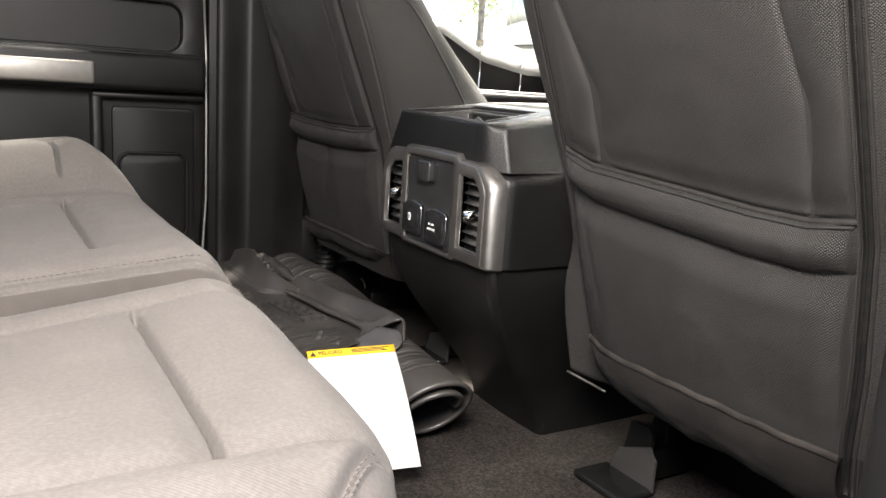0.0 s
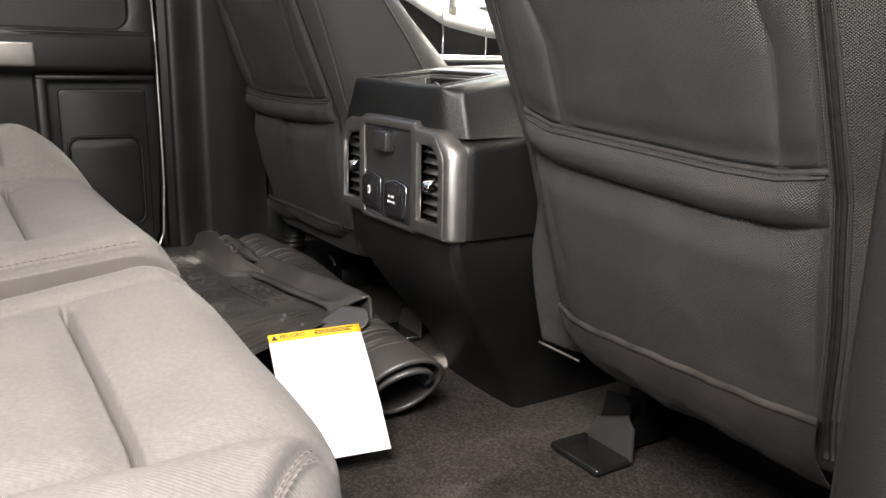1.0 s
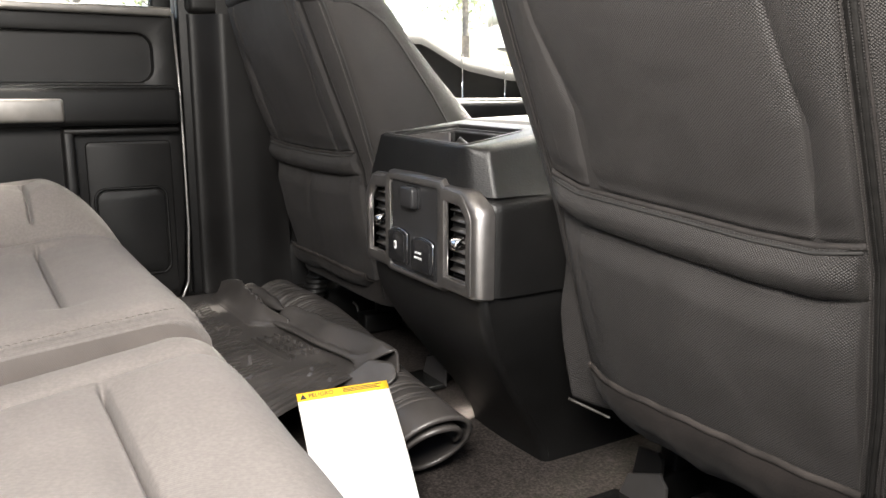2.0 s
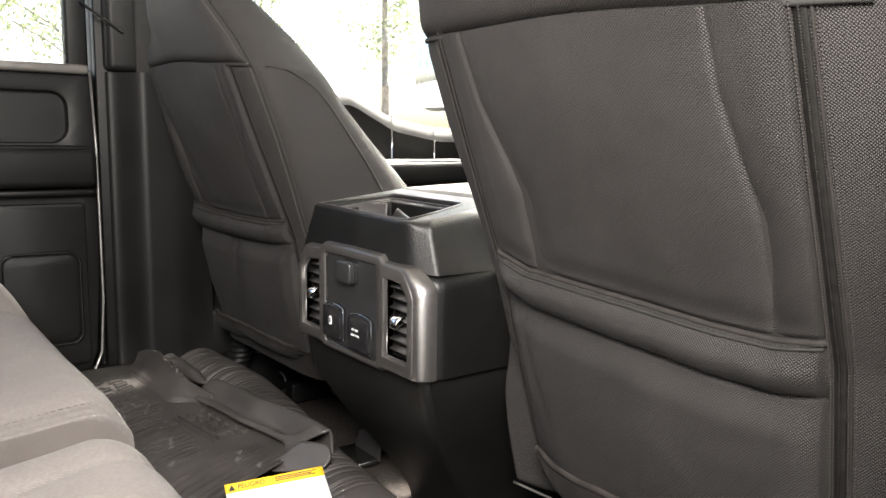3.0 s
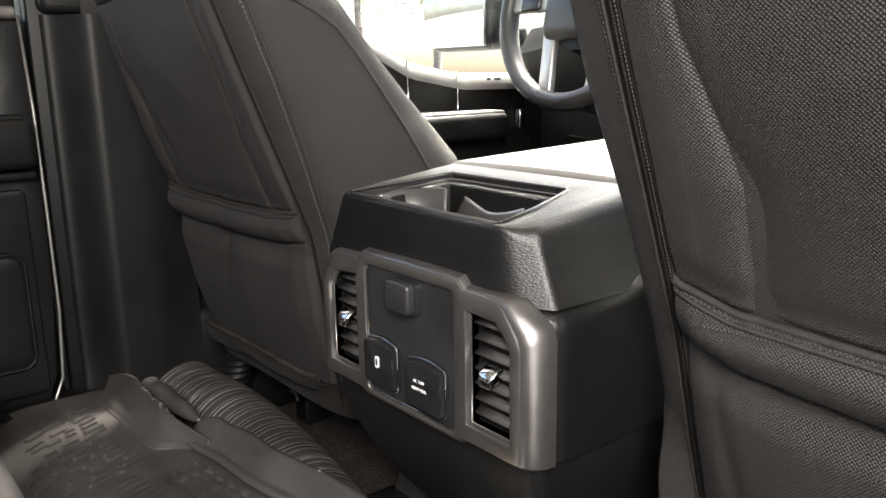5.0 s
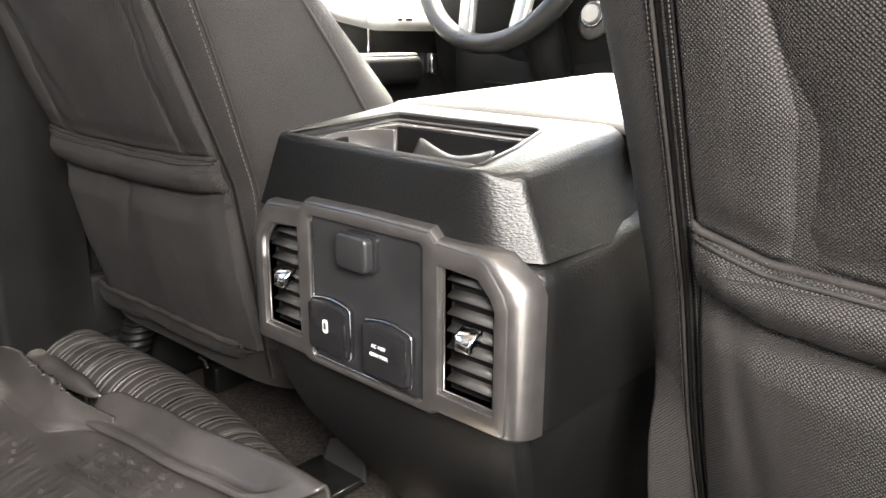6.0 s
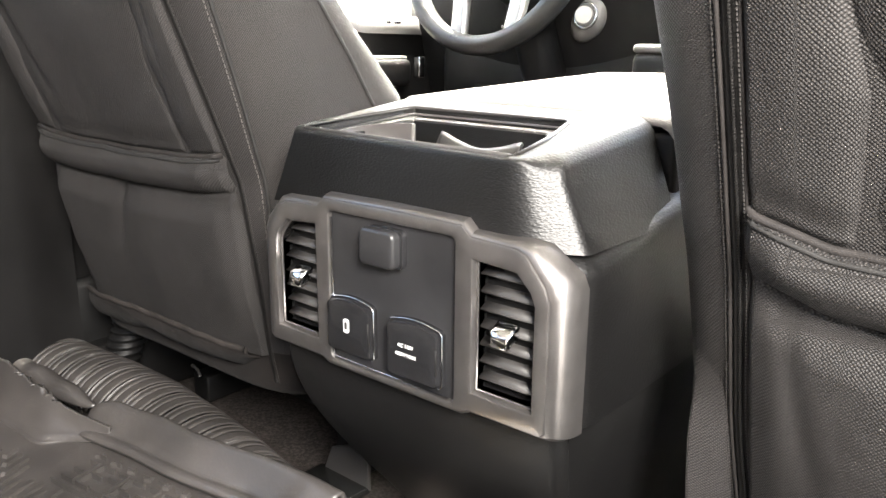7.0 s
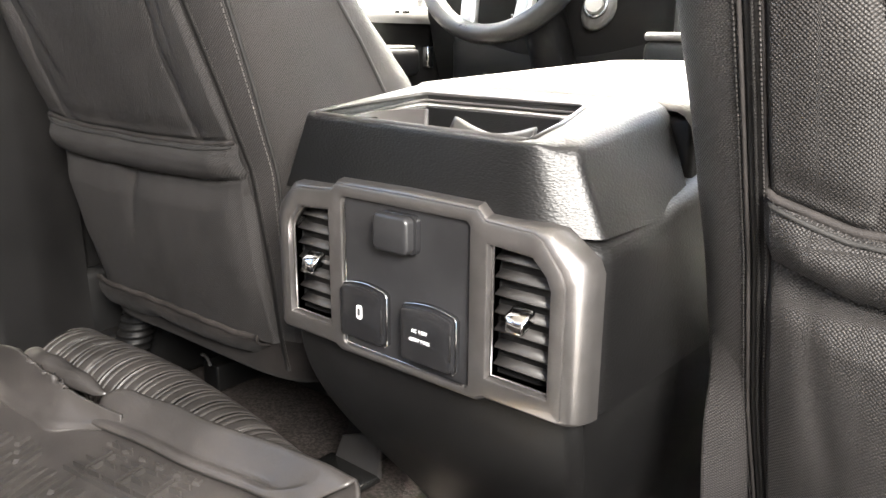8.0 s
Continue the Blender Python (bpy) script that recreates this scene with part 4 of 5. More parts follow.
    stem = prism([(fx - 0.018, 0.040), (fx + 0.034, 0.064), (fx + 0.034, 0.086), (fx + 0.026, 0.094), (fx - 0.008, 0.090)], 0.191, 0.197, 0.002, 2)
    part("cover_stem", stem, PLASTIC, cover)
    # lighter grey than the glossy cover: the web's reflection is painted in
    part("cover_web", web, SLAT, cover, "upright web with a bright edge, reflected light painted grey")
    if side < 0:
        hook = [(-0.560, 0.150 + 0.018 * math.sin(q), 0.070 + 0.026 * math.cos(q)) for q in [radians(20 + 9 * k) for k in range(8)]]
        part("rail_lever", tube(hook, 0.0026, 8), SLAT, seat, "bent bright seat rail lever")
        def ribbed(a, b):
            q = 2 * math.pi * a
            r = 0.024 + 0.004 * (1 if math.sin(b * 2 * math.pi * 14) > 0 else 0)
            return (cx + side * (0.238 - 0.02 * b) + r * math.cos(q), 0.085 + 0.05 * b + r * math.sin(q), 0.02 + 0.16 * b)
        part("cable_sleeve", grid(ribbed, 16, 84, closed_u=True), PLASTIC, seat, "ribbed black cable sleeve")
    return seat


front_seat(1, "charcoal knit cloth front passenger seat with map pocket")
front_seat(-1, "charcoal knit cloth driver seat with map pocket")


# ---- rear bench ----
def bench_part(x0, x1, label, seams_x, seam_span, bolster):
    cush = empty("rear_seat_cushion", (x0 + x1) / 2, -0.6, 0.05, label, "car seat", "rear bench")
    top, R, front = (0.303, 0.06, -0.330) if not bolster else (0.303, 0.06, -0.318)

    def prof(k, lo, hi, r, wall, both, r2=None):
        """Along a run with rounded ends: the place and the drop there."""
        r2 = r2 or r
        arc1, arc2, flat = (r2 * math.pi / 2 if both else 0.0), r * math.pi / 2, (hi - lo) - r - (r2 if both else 0.0)
        d = k * (flat + arc1 + arc2 + wall * (2 if both else 1))
        if both:
            if d < wall:
                return lo, r2 + wall - d
            d -= wall
            if d < arc1:
                t = d / r2
                return lo + r2 - r2 * math.cos(t), r2 - r2 * math.sin(t)
            d -= arc1
        if d < flat:
            return lo + (r2 if both else 0) + d, 0.0
        d -= flat
        if d < arc2:
            t = d / r
            return hi - r + r * math.sin(t), r - r * math.cos(t)
        return hi, r + d - arc2

    def lift(x, y):
        """Crown, tilt and bolster of the top."""
        z = 0.0
        if bolster:
            z += 0.085 * smooth01((-0.38 - x) / 0.14) * smooth01((-0.30 - y) / 0.13) + 0.10 * (max(y, -0.56) + 0.46) + 0.008 * smooth01((x + 0.22) / 0.26)
        else:
            z += 0.14 * (max(y, -0.56) + 0.46) * smooth01((0.56 - x) / 0.34) - 0.022 * smooth01((x - 0.56) / 0.11) - 0.012 * smooth01((0.21 - x) / 0.08)
        return z + 0.006 * math.sin(math.pi * max(0.0, min(1.0, (x - x0) / (x1 - x0))))

    def end_seam(y):
        """Bends round the front corner from the cross seam."""
        return 0.656 - 0.090 * smooth01((y + 0.47) / 0.125) ** 1.3

    def skin(a, b):
        x, dx = prof(a, x0, x1, *((0.013, 0.16, True, 0.05) if bolster else (0.055, 0.16, True, 0.075)))
        y, dy = prof(b, -0.88, front, R, 0.17, False)
        if not bolster:
            y -= 0.050 * smooth01((x - 0.50) / 0.17) ** 1.5 * smooth01((y + 0.55) / 0.2) + 0.02 * smooth01((0.17 - x) / 0.07) * smooth01((y + 0.5) / 0.15)
        z = top - math.hypot(dx, dy) + lift(x, y)
        lo, hi = seam_span
        in_x = smooth01((x - lo + 0.012) / 0.024) * smooth01((hi + 0.012 - x) / 0.024)
        if bolster:
            in_x += smooth01((x + 0.632) / 0.024) * smooth01((-0.438 - x) / 0.024)
        z -= (0.017 * bell(y + 0.457, 0.0028) + 0.009 * bell(y + 0.457, 0.020)) * in_x
        for sx in seams_x:
            z -= (0.0085 * bell(x - sx, 0.0035) + (0.011 if bolster else 0.005) * bell(x - sx, 0.016)) * smooth01((0.05 - dy) / 0.03)
        if not bolster:
            d = x - end_seam(y)
            z -= (0.0075 * bell(d, 0.0032) + 0.003 * bell(d - 0.012, 0.010) - 0.003 * bell(d + 0.012, 0.009)) * smooth01((0.075 - dy) / 0.03)
        z += 0.0018 * noise.noise((x * 9, y * 9, 1)) + 0.0008 * noise.noise((x * 28, y * 28, 2))
        return (x, y, max(0.05, z))

    part("base", box(x0 + 0.02, x1 - 0.09, -0.82, front - 0.075, 0.002, 0.16, 0.012, 2), PLASTIC_GREY, cush, "dark plastic seat base")
    part("cushion", grid(skin, 240, 480), REAR_CLOTH, cush, "earth grey ribbed cloth cushion")

    def on_top(x, y):
        if not bolster:
            y0 = y
            for _ in range(4):
                y = y0 + 0.050 * smooth01((x - 0.50) / 0.17) ** 1.5 * smooth01((y + 0.55) / 0.2) + 0.02 * smooth01((0.17 - x) / 0.07) * smooth01((y + 0.5) / 0.15)
        dy = max(0.0, y - front + R)
        r1, r2 = (0.013, 0.05) if bolster else (0.055, 0.075)
        dx, rr = (max(0.0, x - x1 + r1), r1) if x > (x0 + x1) / 2 else (max(0.0, x0 + r2 - x), r2)
        return top - math.hypot(R - math.sqrt(max(0.0, R * R - dy * dy)), rr - math.sqrt(max(0.0, rr * rr - dx * dx))) + lift(x, y)
    if bolster:
        def side(a, b):
            y = -0.86 + (front - 0.006 + 0.86) * a
            return (x1 + 0.0012, y, 0.10 + (on_top(x1 - 0.02, y) - 0.018 - 0.10) * b)
        part("side_panel", grid(side, 30, 6), MESH_CLOTH, cush, "honeycomb mesh cloth end panel")
    else:
        for off in (0.0045, 0.0095):
            run = [(end_seam(y) + off, y, on_top(end_seam(y) + off, y) + 0.0002) for y in [-0.62 + 0.005 * i for i in range(52)]]
            part("seam_stitching", stitches(run, (0, 0, 1), 0.0070, 0.005, 0.0006), THREAD_REAR, cush)
    if bolster:
        ys = [-0.85 + 0.01 * i for i in range(int((front - 0.025 + 0.85) / 0.01))]
        part("seam_stitching", stitches([(seams_x[0] + 0.005, y, on_top(seams_x[0] + 0.005, y) - 0.0004) for y in ys], (0, 0, 1), 0.0068, 0.0048, 0.0007), THREAD_REAR, cush)
    return cush


bench_part(0.108, 0.690, "light earth grey cloth rear bench cushion", (0.235, 0.560), (0.25, 0.562), False)
bench_part(-0.70, 0.092, "wide earth grey cloth rear bench cushion", (0.083, -0.425, -0.640), (-0.40, 0.0), True)
solo("storage_lid", box(0.150, 0.600, -0.380, -0.166, 0.003, 0.016, 0.005, 2), PLASTIC_GREY, "flat dark plastic storage lid on the floor", "storage lid")
bench = empty("rear_bench_back", 0.0, -0.92, 0.2, "upright earth grey cloth rear bench back", "car seat", "rear bench")
part("bench_back", box(-0.70, 0.70, -0.98, -0.875, 0.20, 0.95, 0.05, 4), REAR_CLOTH, bench)


# ---- rubber mat ----
MAT_HIGH = [(-0.76, 0.110), (-0.60, 0.106), (-0.46, 0.105), (-0.39, 0.107), (-0.30, 0.113), (-0.21, 0.119), (-0.10, 0.124), (0.05, 0.120)]
ROLL_AXIS = [(-0.74, 0.040), (-0.60, 0.052), (-0.50, 0.052), (-0.30, 0.030), (-0.10, -0.004), (0.10, -0.022)]
LIP_LINE = [(-0.52, -0.064), (-0.44, -0.063), (-0.36, -0.058), (-0.28, -0.053), (-0.17, -0.045), (-0.05, -0.036)]
# across the lip: from under its overhanging edge, over the small ridge, up to the fold and down behind
LIP_CUT = [(0.014, 0.002), (0.004, 0.003), (-0.003, 0.006), (-0.0055, 0.0105), (-0.002, 0.0140), (0.003, 0.0150), (0.008, 0.0140), (0.012, 0.0155), (0.024, 0.0275), (0.033, 0.0365), (0.0375, 0.0385), (0.041, 0.0375), (0.0445, 0.030), (0.046, 0.010), (0.046, -0.02), (0.044, -0.04)]


def rubber_mat():
    mat = empty("rubber_floor_mat", -0.3, -0.05, 0.0, "dusty black rubber floor mat folded over and curled", "floor mat")

    def sheet_z(x, y):
        return lerp_rows(MAT_HIGH, x) - 0.05 * smooth01((-0.20 - y) / 0.2) + 0.003 * noise.noise((x * 6, y * 6, 4))

    def sheet(a, b):
        far = 0.030 + lerp_rows(LIP_LINE, -0.74 + 0.66 * a)
        y = -0.42 + (far - 0.045 * (1 - smooth01((a - 0.38) / 0.08)) + 0.42) * b
        right = -0.098 + 0.42 * max(0.0, -0.045 - y)
        x = -0.74 + (right + 0.74) * a
        return (x, y, sheet_z(x, y))
    part("sheet", thick(grid(sheet, 200, 110)), RUBBER, mat, "moulded rubber sheet")

    # corner by the door, bent up and torn along its top
    foot = [(-0.700, -0.116, 0.108), (-0.643, -0.112, 0.1075), (-0.560, -0.108, 0.1075), (-0.514, -0.106, 0.108), (-0.470, -0.104, 0.109), (-0.446, -0.080, 0.110), (-0.405, -0.050, 0.113)]
    head = [(-0.700, -0.086, 0.142), (-0.665, -0.076, 0.153), (-0.605, -0.074, 0.162), (-0.560, -0.072, 0.154), (-0.515, -0.068, 0.146), (-0.470, -0.062, 0.136), (-0.405, -0.046, 0.128)]

    def along(rows, a):
        k = a * (len(rows) - 1)
        i = min(int(k), len(rows) - 2)
        t = k - i
        p = [Vector(rows[max(0, min(len(rows) - 1, i + q))]) for q in (-1, 0, 1, 2)]
        return 0.5 * (2 * p[1] + (p[2] - p[0]) * t + (2 * p[0] - 5 * p[1] + 4 * p[2] - p[3]) * t * t + (3 * p[1] - p[0] - 3 * p[2] + p[3]) * t ** 3)

    def flap(a, b):
        p, q = along(foot, a), along(head, a)
        ragged = smooth01((a - 0.30) / 0.06) * smooth01((0.88 - a) / 0.1) * smooth01((b - 0.90) / 0.10)
        torn = (0.005 * noise.noise((a * 17, 3, 1)) + 0.002 * noise.noise((a * 61, 5, 1)) - 0.006 * bell(a - 0.66, 0.02)) * ragged
        return (p.x + (q.x - p.x) * b, p.y + (q.y - p.y) * b ** 0.6, p.z - 0.004 * (1 - smooth01(b / 0.15)) + (q.z - p.z) * (0.35 * b + 0.65 * b * b) + torn)
    part("torn_corner", thick(grid(flap, 240, 40), 0.004), RUBBER, mat, "bent-up torn corner of the mat")

    def curl(a, b):
        q = radians(-25 + 190 * b)
        r = 0.017 * math.sqrt(max(0.02, 1 - a * a))
        return (-0.640 + 0.175 * a, -0.046 + 0.010 * a - r * math.cos(q), 0.130 + r * math.sin(q) + 0.003 * noise.noise((a * 5, b, 9)))
    part("inner_curl", thick(grid(curl, 40, 20), 0.004), RUBBER, mat)
    scraps = random.Random(4)
    for k in range(9):
        p = Vector(flap(0.46 + 0.035 * k, 1.0))
        d = Vector((scraps.uniform(-0.006, 0.006), scraps.uniform(-0.008, 0.0), scraps.uniform(-0.004, 0.009)))
        part("torn_shred", tube([p, p + d * 0.5 + Vector((0.001, 0, 0)), p + d], 0.0012, 5), RUBBER, mat)

    # smooth band with a small overhanging ridge, folded over towards the back
    def lip(a, b):
        k = b * (len(LIP_CUT) - 1)
        i = min(int(k), len(LIP_CUT) - 2)
        dy = LIP_CUT[i][0] + (LIP_CUT[i + 1][0] - LIP_CUT[i][0]) * (k - i)
        dz = LIP_CUT[i][1] + (LIP_CUT[i + 1][1] - LIP_CUT[i][1]) * (k - i)
        end = smooth01((a - 0.84) / 0.12)
        rise = min(1.0, b / 0.66)
        if b < 0.66:
            dy += (-0.010 + 0.046 * rise - dy) * end
            dz += (0.002 + 0.036 * smooth01(rise) - dz) * end
        x = -0.468 + (0.373 + 0.030 * smooth01((b - 0.2) / 0.4)) * a
        start = 1 - smooth01(a / 0.10)
        nose = 0.06 + 0.94 * math.sqrt(max(0.0, 1 - max(0.0, 1 - a / 0.15) ** 2))
        y = lerp_rows(LIP_LINE, x) + dy * (1 - 0.35 * start) + 0.002 * math.sin(x * 31)
        high = 1.0 + 0.16 * bell(a - 0.05, 0.08) * smooth01((b - 0.4) / 0.2)
        return (x - 0.012 * start * smooth01((b - 0.5) / 0.3), y, lerp_rows(MAT_HIGH, x) + dz * high * nose + 0.0022 * noise.noise((x * 13, b * 3, 8)) * smooth01((b - 0.3) / 0.3))
    part("lip", thick(grid(lip, 110, 45), 0.004), RUBBER, mat, "smooth raised edge lip")

    def rib(x0, y0, x1, y1, half=0.0040, tall=0.0040):
        """A moulded tread bar: a flat top with sloped sides, following the sheet."""
        bm = bmesh.new()
        across = Vector((y0 - y1, x1 - x0)).normalized()
        rows = []
        for k in range(9):
            x, y = x0 + (x1 - x0) * k / 8, y0 + (y1 - y0) * k / 8
            cut = (-1.10, -0.001), (-0.90, tall), (0.90, tall), (1.10, -0.001)
            if k in (0, 8):
                cut = tuple((w, -0.001) for w, _ in cut)
            rows.append([bm.verts.new((x + across.x * w * half, y + across.y * w * half, sheet_z(x, y) + h)) for w, h in cut])
        for p, q in zip(rows, rows[1:]):
            for k in range(3):
                bm.faces.new((p[k], p[k + 1], q[k + 1], q[k]))
        part("mat_rib", sharp(finish(bm), 25), RUBBER, mat)

    rr = random.Random(11)
    for k in range(24):
        x = -0.425 + 0.0155 * k
        far = lerp_rows(LIP_LINE, x) - 0.018 if x > -0.19 else -0.130
        far -= rr.uniform(0.0, 0.012)
        if x > -0.075:
            far = min(far, -0.15)
        if rr.random() < 0.35:
            cut_at = far - rr.uniform(0.03, 0.07)
            rib(x, far, x - 0.5 * (cut_at - far), cut_at)
            rib(x - 0.5 * (cut_at - 0.012 - far), cut_at - 0.012, x + 0.5 * (far + 0.33), -0.33)
        else:
            rib(x, far, x + 0.5 * (far + 0.33), -0.33)
        if -0.40 < x < -0.20 and k % 2:
            y1 = lerp_rows(LIP_LINE, x) - 0.008
            rib(x - 0.008, y1, x - 0.004, y1 - 0.009)
    for k in range(17):
        x = -0.675 + 0.0155 * k
        y = -0.132 + 0.018 * smooth01((x + 0.5) / 0.05) - rr.uniform(0.0, 0.022)
        for _ in range(3):
            n = rr.uniform(0.014, 0.045)
            rib(x, y, x + 0.5 * n, y - n, 0.0034, 0.0040)
            x, y = x + 0.5 * (n + 0.008) + rr.choice((0.0, 0.006)), y - n - 0.008

    # ribbed roll: a spiral along x, its open end slanted
    # narrow square grooves in groups of three, none near the open end
    cols, groove = [-0.73], [0]
    for k in range(19):
        for at in (0.20, 0.42, 0.72):
            x = -0.73 + 0.040 * (k + at)
            for dx, deep in ((-0.0045, 0), (-0.0014, 0), (-0.0008, 1), (0.0008, 1), (0.0014, 0), (0.0045, 0)):
                cols.append(x + dx)
                groove.append(deep)
    for k in range(9):
        cols.append(0.033 + 0.0065 * min(k + 1, 8))
        groove.append(0)

    def roll(a, c):
        """Out along the spiral and back along its inner skin; both meet at the open end."""
        i = round(a * (len(cols) - 1))
        x = cols[i]
        inner, b = c >= 0.5, (2 * c if c < 0.5 else 2 * (1 - c))
        turn = 2 * math.pi * (0.06 + 1.45 * b)
        r = 0.062 - 0.024 * b + 0.004 * noise.noise((x * 5, b * 3, 2))
        if i == len(cols) - 1:
            r -= 0.003
        else:
            r -= 0.006 if inner else 0.0036 * groove[i] * (1 - 0.8 * smooth01((x + 0.06) / 0.08))
        cy, cz = lerp_rows(ROLL_AXIS, x), 0.066
        sx = 0.035 * math.sin(turn) * smooth01((x + 0.16) / 0.245)
        return (x + sx, cy - 1.12 * r * math.cos(turn), cz + r * math.sin(turn))
    part("roll", finish(grid(roll, len(cols) - 1, 120, closed_v=True)), RUBBER, mat, "ribbed curled edge")

    # small rounded tongue by the fold
    def tongue(a, b):
        low_, high_ = Vector((-0.100, -0.094, 0.108)).lerp(Vector((-0.012, -0.034, 0.124)), a), Vector((-0.085, -0.034, 0.146)).lerp(Vector((-0.034, -0.012, 0.150)), a)
        k = 0.5 + (b - 0.5) * math.sqrt(max(0.03, 1 - max(0.0, (a - 0.70) / 0.30) ** 2))
        return low_.lerp(high_, k)
    part("tongue", thick(grid(tongue, 20, 10), 0.004), RUBBER, mat)

    # moulded mark: plain raised bars in a slanted field
    o, e1, e2 = Vector((-0.375, -0.121)), Vector((0.164, 0.013)), Vector((-0.009, 0.036))

    def bar(u0, u1, v0, v1):
        bm = box(0, 1, 0, 1, 0, 1, 0.02, 1)
        for v in bm.verts:
            u, w = u0 + (u1 - u0) * v.co.x, v0 + (v1 - v0) * v.co.y
            p = o + e1 * u + e2 * w
            v.co = Vector((p.x, p.y, sheet_z(p.x, p.y) - 0.003 + 0.0092 * v.co.z))
        part("moulded_bar", finish(bm, False), RUBBER, mat)
    for k in range(6):
        u = 0.02 + 0.165 * k
        bar(u, u + 0.14, -0.02, 0.05)
        bar(u + 0.01, u + 0.10 + 0.03 * (k % 2), 0.40 + 0.1 * (k % 3), 0.47 + 0.1 * (k % 3))
        bar(u + 0.02, u + 0.13, 0.93, 1.0)
        bar(u + (0.0 if k % 2 else 0.12), u + (0.016 if k % 2 else 0.136), 0.05, 0.93)
        bar(u + 0.02, u + 0.10, 1.28, 1.33)
    bar(0.0, 1.0, -0.30, -0.23)
    return mat


rubber_mat()


# ---- hang tag ----
def hang_tag():
    tag = empty("hang_tag", 0.09, -0.12, 0.03, "white card hang tag with a yellow warning band", "tag")
    tl, tr, br = Vector((-0.004, -0.185, 0.147)), Vector((0.033, -0.066, 0.156)), Vector((0.182, -0.094, 0.040))
    bl = tl + br - tr
    nrm = (br - tr).cross(tl - tr).normalized()
    if nrm.z < 0:
        nrm = -nrm

    def on(u, v, lift=0.0):
        p = tl + (tr - tl) * u + (bl - tl) * v
        return p + nrm * (lift + 0.012 * math.sin(math.pi * v))

    def sheet(u0, u1, v0, v1, lift, n=10):
        f = grid(lambda a, b: on(u0 + (u1 - u0) * a, v0 + (v1 - v0) * b, lift), 6, n)
        bmesh.ops.solidify(f, geom=list(f.faces), thickness=0.0006)
        return f
    part("card", sheet(0, 1, 0, 1, 0.0, 20), PAPER, tag)
    part("band", sheet(0, 1, 0.0, 0.075, 0.0012), YELLOW, tag, "yellow warning band")
    ux, uy = (tr - tl).normalized(), (tl - bl).normalized()
    m = Matrix((ux, uy, ux.cross(uy))).transposed().to_4x4()
    m.translation = on(0.12, 0.056, 0.0022)
    c = bpy.data.curves.new("lettering", "FONT")
    c.body, c.size, c.extrude = "PELIGRO", 0.0088, 0.0001
    c.materials.append(INK)
    t = new("lettering", c)
    m.translation -= tag.location
    t.matrix_world = m
    t.parent = tag
    tri = bmesh.new()
    tri.faces.new([tri.verts.new(on(*uv, 0.0022)) for uv in ((0.03, 0.062), (0.10, 0.062), (0.065, 0.015))])
    part("warning_triangle", tri, INK, tag)
    for u0, u1, v0 in ((0.50, 0.93, 0.016), (0.50, 0.88, 0.030), (0.50, 0.91, 0.044)):
        part("print_line", sheet(u0, u1, v0, v0 + 0.006, 0.0018, 1), INK, tag)
    return tag


hang_tag()


